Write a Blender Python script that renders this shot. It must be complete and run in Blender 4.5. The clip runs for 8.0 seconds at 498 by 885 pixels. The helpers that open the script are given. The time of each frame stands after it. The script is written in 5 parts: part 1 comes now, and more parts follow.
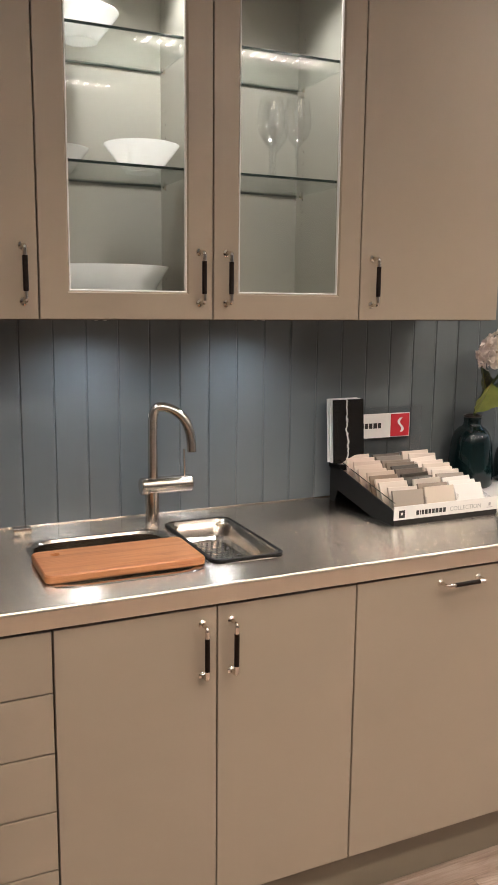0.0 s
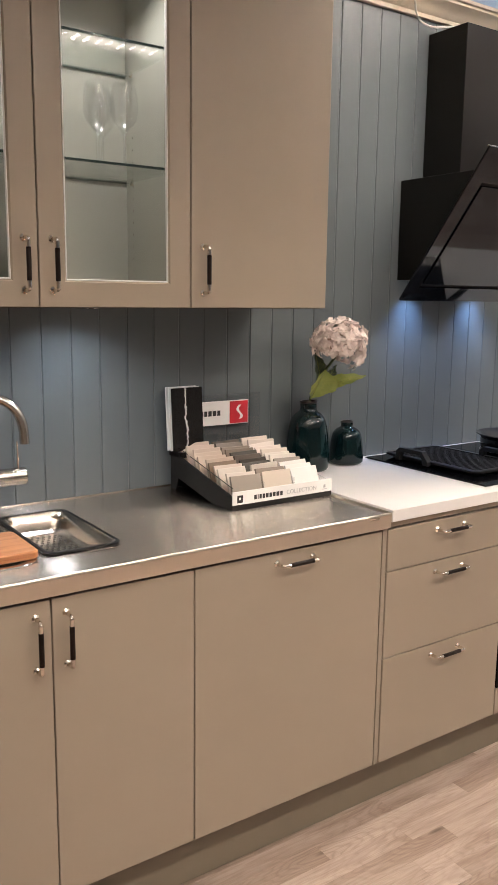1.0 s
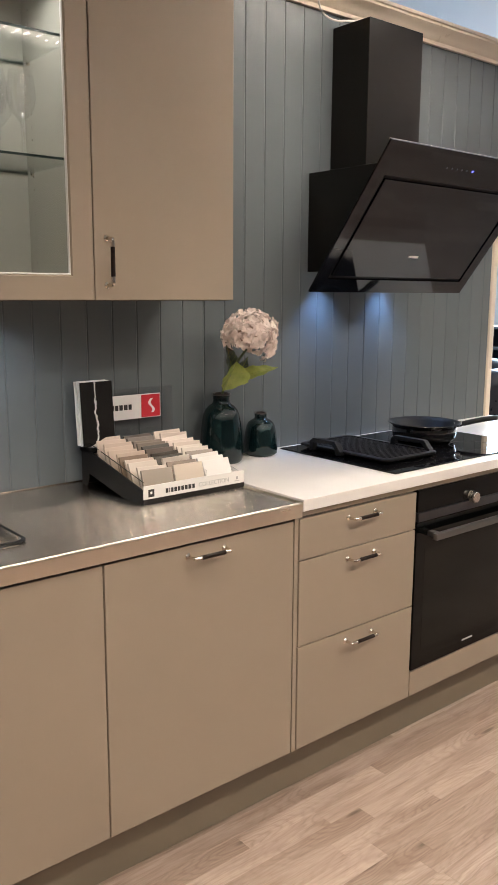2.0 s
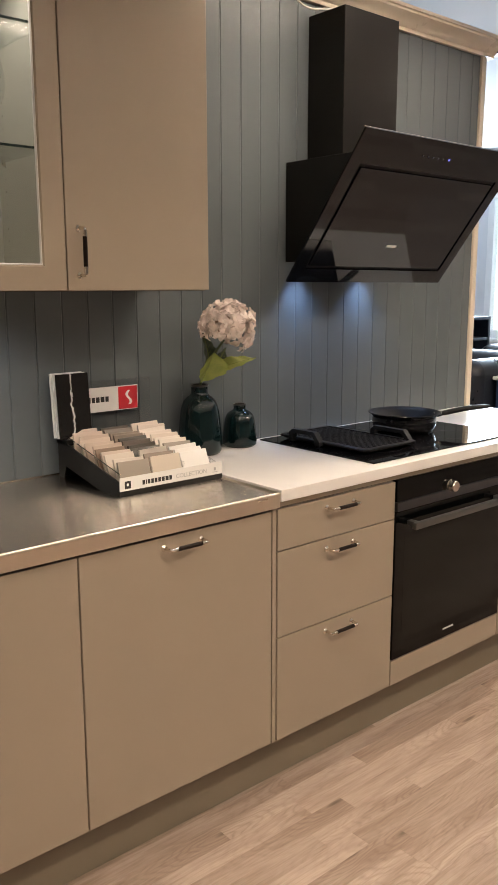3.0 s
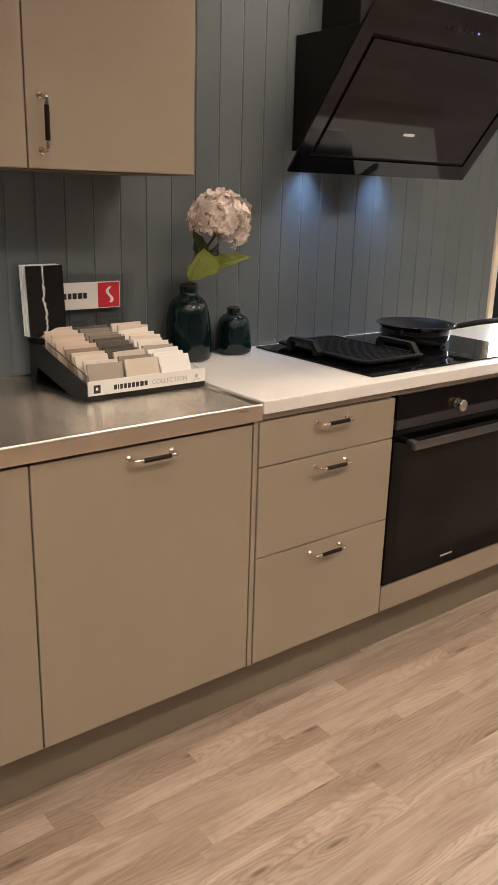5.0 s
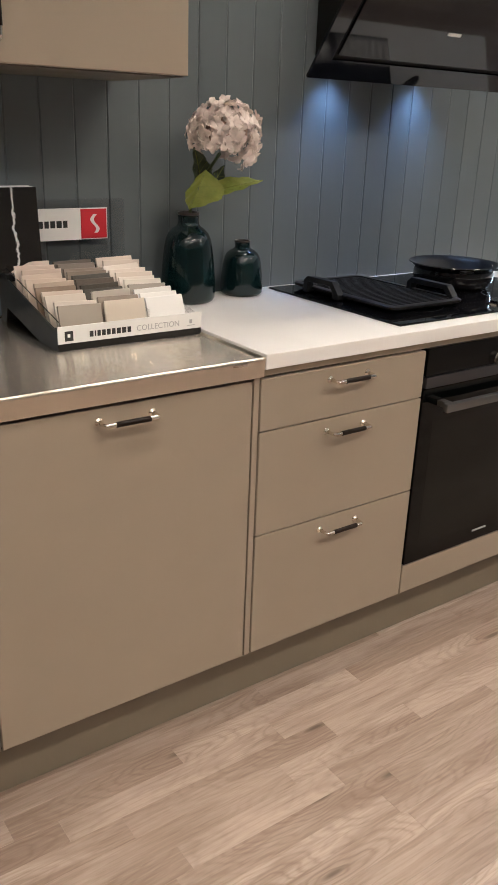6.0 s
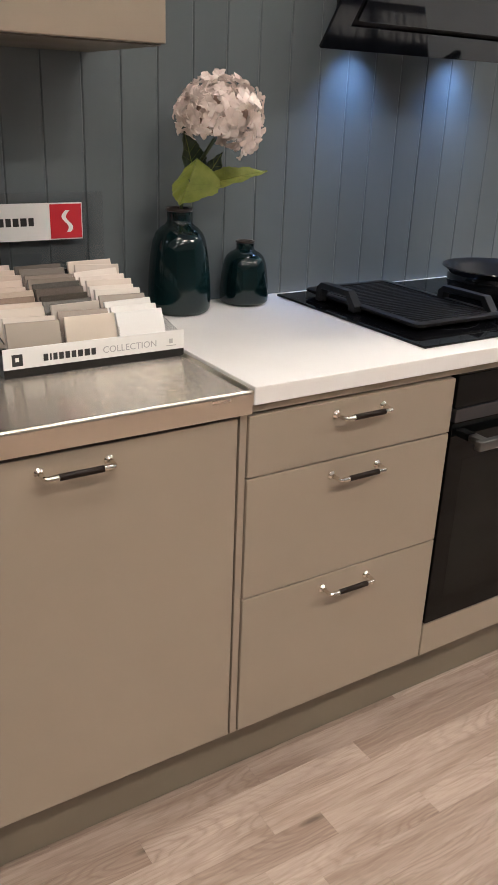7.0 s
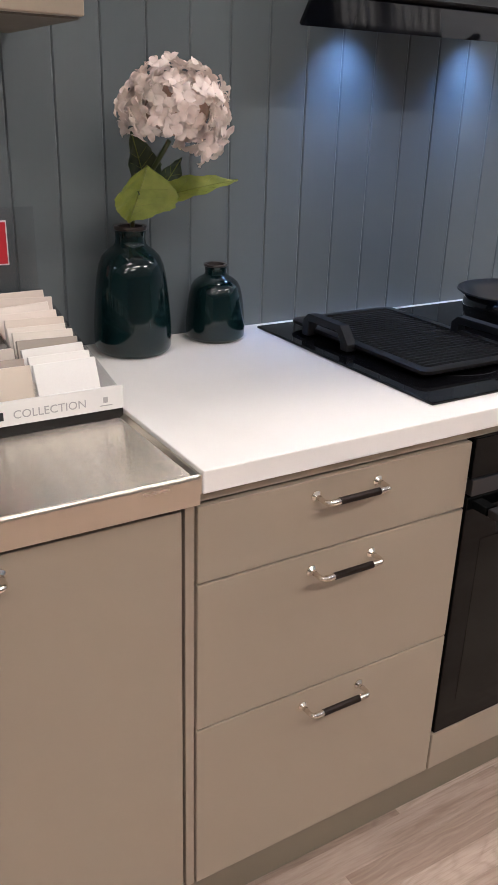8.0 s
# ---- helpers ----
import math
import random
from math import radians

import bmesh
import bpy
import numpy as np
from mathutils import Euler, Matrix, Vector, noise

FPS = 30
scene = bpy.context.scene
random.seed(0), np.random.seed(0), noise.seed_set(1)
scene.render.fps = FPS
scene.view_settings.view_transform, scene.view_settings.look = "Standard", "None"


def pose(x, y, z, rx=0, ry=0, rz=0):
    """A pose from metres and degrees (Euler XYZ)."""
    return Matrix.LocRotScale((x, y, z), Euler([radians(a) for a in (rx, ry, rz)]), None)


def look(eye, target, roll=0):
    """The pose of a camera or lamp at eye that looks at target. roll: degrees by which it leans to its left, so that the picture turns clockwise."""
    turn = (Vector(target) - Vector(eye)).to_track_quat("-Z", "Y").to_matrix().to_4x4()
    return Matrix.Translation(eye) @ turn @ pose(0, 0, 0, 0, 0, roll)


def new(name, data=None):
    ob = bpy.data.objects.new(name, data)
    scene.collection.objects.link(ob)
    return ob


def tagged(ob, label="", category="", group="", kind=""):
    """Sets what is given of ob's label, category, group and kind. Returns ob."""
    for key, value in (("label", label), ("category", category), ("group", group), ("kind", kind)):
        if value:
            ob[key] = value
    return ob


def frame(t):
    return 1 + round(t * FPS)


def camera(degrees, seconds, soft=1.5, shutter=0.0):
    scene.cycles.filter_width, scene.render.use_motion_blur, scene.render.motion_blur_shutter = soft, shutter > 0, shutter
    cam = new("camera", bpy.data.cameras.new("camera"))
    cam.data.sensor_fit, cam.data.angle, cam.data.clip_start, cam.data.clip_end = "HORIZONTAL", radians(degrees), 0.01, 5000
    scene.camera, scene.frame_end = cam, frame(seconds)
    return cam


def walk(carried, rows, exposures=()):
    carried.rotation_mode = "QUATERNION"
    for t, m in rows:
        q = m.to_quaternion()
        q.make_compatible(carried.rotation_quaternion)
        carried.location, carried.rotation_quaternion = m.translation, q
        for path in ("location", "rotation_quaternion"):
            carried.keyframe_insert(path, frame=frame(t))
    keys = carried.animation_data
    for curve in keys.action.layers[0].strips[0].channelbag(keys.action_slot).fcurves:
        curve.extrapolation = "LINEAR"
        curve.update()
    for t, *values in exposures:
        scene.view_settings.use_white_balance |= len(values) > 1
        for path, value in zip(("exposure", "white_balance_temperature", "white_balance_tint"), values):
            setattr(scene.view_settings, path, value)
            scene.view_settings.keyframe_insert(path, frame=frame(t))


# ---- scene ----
cam = camera(34.0, 8.0, soft=1.0)
PATH = [
    (0, (-0.031, -0.017, 1.498), (0.79, 1.776, 1.165), 0.6),
    (0.5, (-0.01, -0.033, 1.495), (0.976, 1.673, 1.151), 0.8),
    (1, (0.017, -0.049, 1.488), (1.137, 1.571, 1.14), 0.7),
    (1.5, (0.041, -0.067, 1.484), (1.254, 1.483, 1.133), 0.5),
    (2, (0.059, -0.077, 1.482), (1.317, 1.436, 1.122), 0.3),
    (3.5, (0.111, -0.096, 1.465), (1.392, 1.391, 1.078), -0.0),
    (4, (0.151, -0.103, 1.457), (1.404, 1.394, 1.021), -0.0),
    (4.5, (0.218, -0.11, 1.435), (1.435, 1.399, 0.945), 0.4),
    (4.7, (0.248, -0.091, 1.433), (1.452, 1.416, 0.903), 0.9),
    (5.8, (0.506, 0.138, 1.375), (1.633, 1.636, 0.678), 2.3),
    (6, (0.562, 0.169, 1.373), (1.657, 1.677, 0.647), 2.1),
    (6.5, (0.725, 0.263, 1.375), (1.758, 1.8, 0.62), 2.0),
    (7, (0.834, 0.384, 1.369), (1.84, 1.936, 0.608), 2.2),
    (7.5, (0.954, 0.557, 1.373), (1.933, 2.122, 0.603), 2.2),
    (8, (1.111, 0.647, 1.364), (2.076, 2.222, 0.599), 1.7),
]
TONE = [(0.0, 0.07, 6230, 10), (1.0, 0.12, 6170, 10), (2.0, 0.02, 6250, 9), (3.5, -0.23, 7050, 11), (4.5, -0.28, 7000, 11), (5.8, -0.21, 6200, 7), (6.0, -0.18, 6100, 7), (7.0, -0.11, 5870, 7), (8.0, -0.08, 5650, 10)]
walk(cam, [(t, look(eye, target, roll)) for t, eye, target, roll in PATH], TONE)

# ---- world, lights ----
world = bpy.data.worlds.new("sky")
scene.world = world
world.use_nodes = True
wn = world.node_tree.nodes
sky = wn.new("ShaderNodeTexSky")
sky.sky_type, sky.sun_disc, sky.sun_elevation, sky.sun_rotation = "NISHITA", False, radians(35), radians(120)
world.node_tree.links.new(sky.outputs["Color"], wn["Background"].inputs["Color"])
wn["Background"].inputs["Strength"].default_value = 0.1

WARM, COOL, BLUE, DAY = (1.0, 0.85, 0.71), (0.92, 0.95, 1.0), (0.38, 0.57, 1.0), (0.62, 0.79, 1.0)


def area_lamp(name, m, sx, sy, watts, colour, spread=180):
    d = bpy.data.lights.new(name, "AREA")
    d.spread = radians(spread)
    d.shape, d.size, d.size_y, d.energy, d.color = "RECTANGLE", sx, sy, watts, colour
    ob = new(name, d)
    ob.matrix_world = m
    return ob


def spot_lamp(name, eye, target, watts, colour, degrees, blend=0.8, radius=0.02):
    d = bpy.data.lights.new(name, "SPOT")
    d.energy, d.color, d.spot_size, d.spot_blend, d.shadow_soft_size = watts, colour, radians(degrees), blend, radius
    ob = new(name, d)
    ob.matrix_world = look(eye, target)
    return ob


CEILING = 2.75
# first and fourth mirror in the cabinet panes; the rest are added for brightness
LOUVRES = [(1.65, -0.3), (-0.15, -0.3), (3.45, -0.3), (0.80, -1.2), (4.40, -1.2), (0.75, 0.6), (2.34, 1.48), (4.35, 0.9), (-1.2, -1.2)]
POWER = [44, 28, 72, 24, 14, 13, 32, 20, 22]
for (lx, ly), p in zip(LOUVRES, POWER):
    area_lamp("ceiling_and_fill_lamp", pose(lx, ly, CEILING - 0.032), 0.98, 0.15, p, WARM, 105 if (lx, ly) == (0.75, 0.6) else 170)
# daylight standing in the far window, and the small lamps of the kitchen
area_lamp("window_daylight", look((7.15, 4.1, 1.75), (3.0, 2.6, 1.9)), 2.2, 1.5, 260, DAY)
for sx in (0.468, 0.89):
    spot_lamp("under_cabinet_lamp", (sx, 1.96, 1.452), (sx, 2.02, 0.92), 5.8, COOL, 150, 1.0, 0.03)
for sx in (2.208, 2.552):
    spot_lamp("hood_lamp", (sx, 2.058, 1.550), (sx + 0.006, 2.085, 0.93), 9.0, BLUE, 104, 1.0, 0.03)
for sx, p in ((0.58, 17.0), (0.92, 12.0)):
    spot_lamp("cabinet_lamp", (sx, 1.845, 2.385), (sx, 1.955, 1.5), p, (1.0, 0.95, 0.88), 95, 0.7, 0.03)

# ---- materials ----


class Nodes:
    """A short way to wire a node material."""

    def __init__(self, name):
        self.m = bpy.data.materials.new(name)
        self.m.use_nodes = True
        self.t = self.m.node_tree
        self.b = self.t.nodes["Principled BSDF"]

    def add(self, kind, **values):
        n = self.t.nodes.new(kind)
        for k, v in values.items():
            n.inputs[k.replace("_", " ")].default_value = v
        return n

    def link(self, a, b):
        self.t.links.new(a, b)

    def coords(self, sx=1.0, sy=1.0, sz=1.0, shift=None):
        c = self.t.nodes.new("ShaderNodeTexCoord")
        mp = self.t.nodes.new("ShaderNodeMapping")
        mp.inputs["Scale"].default_value = (sx, sy, sz)
        self.link(c.outputs["Object"], mp.inputs["Vector"])
        if shift is not None:
            self.link(shift, mp.inputs["Location"])
        return mp.outputs["Vector"]

    def noise(self, vec, scale, detail=4.0, rough=0.55, distort=0.0):
        n = self.add("ShaderNodeTexNoise", Scale=scale, Detail=detail, Roughness=rough, Distortion=distort)
        self.link(vec, n.inputs["Vector"])
        return n.outputs["Fac"]

    def ramp(self, fac, stops):
        r = self.t.nodes.new("ShaderNodeValToRGB")
        e = r.color_ramp.elements
        while len(e) < len(stops):
            e.new(0.5)
        for el, (p, c) in zip(e, stops):
            el.position, el.color = p, (*c, 1)
        self.link(fac, r.inputs["Fac"])
        return r.outputs["Color"]

    def span(self, fac, a, b, lo=0.0, hi=1.0):
        r = self.t.nodes.new("ShaderNodeMapRange")
        for k, v in zip((1, 2, 3, 4), (lo, hi, a, b)):
            r.inputs[k].default_value = v
        self.link(fac, r.inputs[0])
        return r.outputs[0]

    def mix(self, fac, a, b, blend="MIX"):
        n = self.t.nodes.new("ShaderNodeMix")
        n.data_type, n.blend_type = "RGBA", blend
        for key, v in ((0, fac), (6, a), (7, b)):
            if isinstance(v, (int, float)):
                n.inputs[key].default_value = v
            elif isinstance(v, tuple):
                n.inputs[key].default_value = (*v, 1)
            else:
                self.link(v, n.inputs[key])
        return n.outputs[2]

    def power(self, value, exponent):
        n = self.t.nodes.new("ShaderNodeMath")
        n.operation = "POWER"
        self.link(value, n.inputs[0])
        n.inputs[1].default_value = exponent
        return n.outputs[0]

    def bump(self, height, strength, distance):
        n = self.add("ShaderNodeBump", Strength=strength, Distance=distance)
        self.link(height, n.inputs["Height"])
        self.link(n.outputs["Normal"], self.b.inputs["Normal"])

    def random(self):
        return self.t.nodes.new("ShaderNodeObjectInfo").outputs["Random"]


def surface(name, colour, rough=0.5, metal=0.0, vary=0.06, scale=6.0, fine=180.0, bump=0.05, coat=0.0, spread=0.08, gloss=0.5):
    """A plain painted, plastic or metal surface with faint mottling, smudged gloss and fine relief."""
    n = Nodes(name)
    v = n.coords()
    big, small = n.noise(v, scale), n.noise(v, fine, 3)
    dark = tuple(c * (1 - vary) for c in colour)
    light = tuple(min(1, c * (1 + vary)) for c in colour)
    n.link(n.ramp(big, [(0.3, dark), (0.7, light)]), n.b.inputs["Base Color"])
    n.link(n.span(big, rough - spread, rough + spread, 0.3, 0.7), n.b.inputs["Roughness"])
    n.b.inputs["Metallic"].default_value = metal
    n.b.inputs["Coat Weight"].default_value = coat
    n.b.inputs["Specular IOR Level"].default_value = gloss
    if bump:
        n.bump(small, bump, 0.001)
    return n.m


def brushed_steel(name, colour=(0.78, 0.71, 0.63), rough=0.262, aniso=0.97, smear=(0, 1, 0), grain=0.14):
    n = Nodes(name)
    # grain sets how strongly reflected light streaks are painted into the colour
    reflection_bands = n.noise(n.coords(34, 1.2, 1.2), 1.0, 3, 0.6)
    n.link(n.mix(n.span(reflection_bands, 0.0, 1.0, 0.3, 0.7), colour, tuple(c * (1 - grain) for c in colour)), n.b.inputs["Base Color"])
    n.b.inputs["Roughness"].default_value = rough
    n.b.inputs["Metallic"].default_value = 1.0
    n.b.inputs["Anisotropic"].default_value = aniso
    tangent = n.add("ShaderNodeCombineXYZ", X=smear[0], Y=smear[1], Z=smear[2])
    n.link(tangent.outputs[0], n.b.inputs["Tangent"])
    return n.m


def thin_glass(name, tint=(0.95, 0.98, 0.96), gloss=1.5, most=0.75):
    n = Nodes(name)
    out = n.t.nodes["Material Output"]
    tr, gl, mx = n.add("ShaderNodeBsdfTransparent"), n.add("ShaderNodeBsdfGlossy"), n.t.nodes.new("ShaderNodeMixShader")
    tr.inputs["Color"].default_value = (*tint, 1)
    gl.inputs["Roughness"].default_value = 0.01 if most > 0.5 else 0.13
    lw = n.add("ShaderNodeLayerWeight", Blend=0.5)
    n.link(n.span(n.power(lw.outputs["Facing"], 3.5), 0.09 * (gloss - 1), most), mx.inputs[0])
    n.link(tr.outputs[0], mx.inputs[1])
    n.link(gl.outputs[0], mx.inputs[2])
    n.link(mx.outputs[0], out.inputs["Surface"])
    n.t.nodes.remove(n.b)
    return n.m


def glowing(name, colour, strength):
    n = Nodes(name)
    n.b.inputs["Base Color"].default_value = (0.9, 0.9, 0.9, 1)
    n.b.inputs["Emission Color"].default_value = (*colour, 1)
    n.b.inputs["Emission Strength"].default_value = strength
    return n.m


def panel_paint():
    n = Nodes("grey_blue_panel_paint")
    v = n.coords(1, 1, 0.25, None)
    big = n.noise(v, 5.0, 4)
    grain = n.noise(n.coords(60, 60, 2.5), 2.0, 4)
    base = n.mix(n.span(n.random(), 0, 1), (0.111, 0.130, 0.137), (0.126, 0.146, 0.153))
    n.link(n.mix(n.span(big, 0, 0.5, 0.35, 0.65), base, (0.116, 0.130, 0.139)), n.b.inputs["Base Color"])
    n.link(n.span(big, 0.28, 0.37, 0.3, 0.7), n.b.inputs["Roughness"])
    n.bump(grain, 0.06, 0.0015)
    return n.m


def oak_floor():
    n = Nodes("light_oak_floorboard")
    sh = n.t.nodes.new("ShaderNodeCombineXYZ")
    r = n.random()
    n.link(n.span(r, 0, 37), sh.inputs[0])
    n.link(n.span(r, 0, 91), sh.inputs[1])
    flow = n.noise(n.coords(1.6, 11, 11, sh.outputs[0]), 1.5, 3, 0.5, 1.2)
    grain = n.noise(n.coords(7, 190, 190, sh.outputs[0]), 1.0, 5, 0.65)
    wave = n.t.nodes.new("ShaderNodeTexWave")
    wave.wave_type, wave.bands_direction = "BANDS", "Y"
    for k, val in (("Scale", 7.0), ("Distortion", 14.0), ("Detail", 4.0), ("Detail Scale", 0.7)):
        wave.inputs[k].default_value = val
    n.link(n.coords(0.9, 3.0, 3.0, sh.outputs[0]), wave.inputs["Vector"])
    tone = n.ramp(r, [(0.0, (0.295, 0.218, 0.172)), (0.3, (0.40, 0.308, 0.252)), (0.65, (0.50, 0.396, 0.330)), (1.0, (0.33, 0.248, 0.198))])
    c = n.mix(n.span(flow, 0, 0.75, 0.42, 0.70), tone, (0.205, 0.138, 0.102))
    c = n.mix(n.span(wave.outputs["Fac"], 0, 0.16, 0.5, 1.0), c, (0.52, 0.41, 0.33))
    c = n.mix(n.span(grain, 0, 0.55, 0.48, 0.78), c, (0.17, 0.11, 0.075))
    fine = n.noise(n.coords(22, 620, 620, sh.outputs[0]), 1.0, 3, 0.6)
    c = n.mix(n.span(fine, 0, 0.35, 0.5, 0.8), c, (0.18, 0.12, 0.085))
    # arched figure round scattered knots
    warp = n.noise(n.coords(3.5, 14, 14, sh.outputs[0]), 1.0, 3, 0.55)
    knots = n.t.nodes.new("ShaderNodeTexVoronoi")
    knots.inputs["Scale"].default_value = 1.0
    knots.voronoi_dimensions = "2D"
    n.link(n.coords(1.15, 5.6, 5.6, sh.outputs[0]), knots.inputs["Vector"])
    away = n.t.nodes.new("ShaderNodeMath")
    away.operation = "MULTIPLY_ADD"
    n.link(warp, away.inputs[0])
    away.inputs[1].default_value = 0.35
    n.link(knots.outputs["Distance"], away.inputs[2])
    rings = n.t.nodes.new("ShaderNodeMath")
    rings.operation = "PINGPONG"
    n.link(away.outputs[0], rings.inputs[0])
    rings.inputs[1].default_value = 0.028
    line = n.span(rings.outputs[0], 1.0, 0.0, 0.0, 0.016)
    fade = n.span(knots.outputs["Distance"], 0.5, 0.0, 0.05, 0.62)
    both = n.t.nodes.new("ShaderNodeMath")
    both.operation = "MULTIPLY"
    n.link(line, both.inputs[0])
    n.link(fade, both.inputs[1])
    c = n.mix(both.outputs[0], c, (0.17, 0.11, 0.078))
    c = n.mix(n.span(knots.outputs["Distance"], 0.34, 0, 0.02, 0.26), c, (0.19, 0.125, 0.088))
    c = n.mix(n.span(knots.outputs["Distance"], 0.7, 0, 0.015, 0.05), c, (0.07, 0.042, 0.028))
    n.link(c, n.b.inputs["Base Color"])
    n.link(n.span(grain, 0.34, 0.5, 0.3, 0.7), n.b.inputs["Roughness"])
    n.bump(grain, 0.10, 0.0008)
    return n.m


def beech_board():
    n = Nodes("oiled_beech")
    flow = n.noise(n.coords(2, 30, 30), 1.4, 4, 0.6, 0.6)
    grain = n.noise(n.coords(12, 240, 240), 1.0, 4)
    c = n.ramp(flow, [(0.3, (0.42, 0.165, 0.066)), (0.55, (0.54, 0.240, 0.100)), (0.75, (0.33, 0.115, 0.045))])
    n.link(n.mix(n.span(grain, 0, 0.4, 0.5, 0.8), c, (0.30, 0.10, 0.04)), n.b.inputs["Base Color"])
    n.link(n.span(grain, 0.30, 0.44), n.b.inputs["Roughness"])
    n.bump(grain, 0.08, 0.0006)
    return n.m


def quartz(name, base, fleck, amount=0.25):
    n = Nodes(name)
    cloud = n.noise(n.coords(), 3.0, 6, 0.6, 0.8)
    vor = n.t.nodes.new("ShaderNodeTexVoronoi")
    vor.inputs["Scale"].default_value = 260
    n.link(n.coords(), vor.inputs["Vector"])
    c = n.mix(n.span(cloud, 0, amount, 0.45, 0.7), base, fleck)
    c = n.mix(n.span(vor.outputs["Distance"], amount * 0.6, 0, 0.1, 0.35), c, fleck)
    n.link(c, n.b.inputs["Base Color"])
    n.link(n.span(cloud, 0.24, 0.36), n.b.inputs["Roughness"])
    return n.m


def sample_stone():
    """Sample chips: the tone of each comes with its own colour attribute."""
    n = Nodes("stone_sample")
    at = n.t.nodes.new("ShaderNodeObjectInfo")
    spots = n.noise(n.coords(), 300, 4, 0.7)
    n.link(n.mix(n.span(spots, 0, 0.06, 0.4, 0.7), at.outputs["Color"], (0.5, 0.45, 0.38)), n.b.inputs["Base Color"])
    n.link(n.span(spots, 0.25, 0.4), n.b.inputs["Roughness"])
    return n.m


def glazed():
    n = Nodes("dark_green_glaze")
    streak = n.noise(n.coords(14, 14, 2.2), 2.0, 4, 0.6, 0.4)
    foot = n.noise(n.coords(), 9.0, 3)
    c = n.ramp(streak, [(0.3, (0.0022, 0.0085, 0.0095)), (0.6, (0.004, 0.0165, 0.018)), (0.8, (0.010, 0.034, 0.035))])
    n.link(c, n.b.inputs["Base Color"])
    n.link(n.span(foot, 0.06, 0.16), n.b.inputs["Roughness"])
    n.b.inputs["Coat Weight"].default_value = 0.15
    n.bump(n.noise(n.coords(1, 1, 0.3), 30, 2), 0.10, 0.002)
    return n.m


def leaf_green(name, dark, light):
    n = Nodes(name)
    c = n.ramp(n.noise(n.coords(), 30, 5, 0.6), [(0.3, dark), (0.7, light)])
    n.link(c, n.b.inputs["Base Color"])
    n.b.inputs["Roughness"].default_value = 0.5
    n.b.inputs["Subsurface Weight"].default_value = 0.05
    n.bump(n.noise(n.coords(), 160, 3), 0.15, 0.001)
    return n.m


def petal_pink():
    n = Nodes("dusty_pink_petal")
    r = n.random()
    c = n.mix(r, (0.83, 0.71, 0.65), (0.90, 0.81, 0.76))
    c = n.mix(n.span(n.noise(n.coords(), 90, 4), 0, 0.22, 0.45, 0.8), c, (0.66, 0.50, 0.43))
    n.link(c, n.b.inputs["Base Color"])
    n.b.inputs["Roughness"].default_value = 0.65
    thin, both = n.t.nodes.new("ShaderNodeBsdfTranslucent"), n.t.nodes.new("ShaderNodeMixShader")
    n.link(c, thin.inputs["Color"])
    both.inputs[0].default_value = 0.18
    n.link(n.b.outputs[0], both.inputs[1])
    n.link(thin.outputs[0], both.inputs[2])
    n.link(both.outputs[0], n.t.nodes["Material Output"].inputs["Surface"])
    return n.m


def veined_black():
    n = Nodes("black_veined_stone")
    w = n.t.nodes.new("ShaderNodeTexNoise")
    for k, val in (("Scale", 26.0), ("Detail", 6.0), ("Roughness", 0.65)):
        w.inputs[k].default_value = val
    sep, c = n.t.nodes.new("ShaderNodeSeparateXYZ"), n.t.nodes.new("ShaderNodeTexCoord")
    n.link(c.outputs["Object"], sep.inputs[0])
    n.link(c.outputs["Object"], w.inputs["Vector"])
    ma = n.t.nodes.new("ShaderNodeMath")
    ma.operation = "MULTIPLY_ADD"
    n.link(w.outputs["Fac"], ma.inputs[0])
    ma.inputs[1].default_value = 0.035
    n.link(sep.outputs[0], ma.inputs[2])
    ab = n.t.nodes.new("ShaderNodeMath")
    ab.operation = "SUBTRACT"
    n.link(ma.outputs[0], ab.inputs[0])
    ab.inputs[1].default_value = 0.066
    aa = n.t.nodes.new("ShaderNodeMath")
    aa.operation = "ABSOLUTE"
    n.link(ab.outputs[0], aa.inputs[0])
    n.link(n.mix(n.span(aa.outputs[0], 1, 0, 0.0015, 0.0035), (0.012, 0.011, 0.010), (0.6, 0.6, 0.58)), n.b.inputs["Base Color"])
    n.b.inputs["Roughness"].default_value = 0.25
    return n.m


M_TAUPE = surface("taupe_lacquer", (0.322, 0.2655, 0.203), 0.42, vary=0.03, scale=2.5, fine=420, bump=0.03)
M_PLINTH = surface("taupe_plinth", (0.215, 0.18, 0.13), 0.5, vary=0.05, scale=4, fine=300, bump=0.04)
M_CARCASS = surface("dark_carcass_edge", (0.10, 0.08, 0.06), 0.6, vary=0.05)
# shade below the wall cabinets, put into the colour of an added sheet
M_UNDERSHADE = surface("underside_shade_colour", (0.11, 0.095, 0.075), 0.6, vary=0.06)
M_INSIDE = surface("pale_grey_carcass", (0.44, 0.425, 0.37), 0.5, vary=0.03, scale=3)
M_PANEL = panel_paint()
M_BACKING = surface("dark_groove", (0.10, 0.118, 0.125), 0.7)
M_CREAM = surface("cream_gloss_paint", (0.76, 0.66, 0.52), 0.32, vary=0.04, scale=5)
M_STEEL = brushed_steel("brushed_steel_top")
M_BASIN = surface("satin_steel_basin", (0.50, 0.45, 0.39), 0.24, 1.0, 0.04, 6, 300, 0.02, spread=0.02)
M_EDGE = brushed_steel("brushed_steel_edge", (0.69, 0.625, 0.53), 0.29, 0.0, (0, 0, 1), 0.03)
M_LIP = surface("worn_steel_lip", (0.72, 0.66, 0.575), 0.30, 1.0, 0.02, 4, 300, 0.0, spread=0.01)
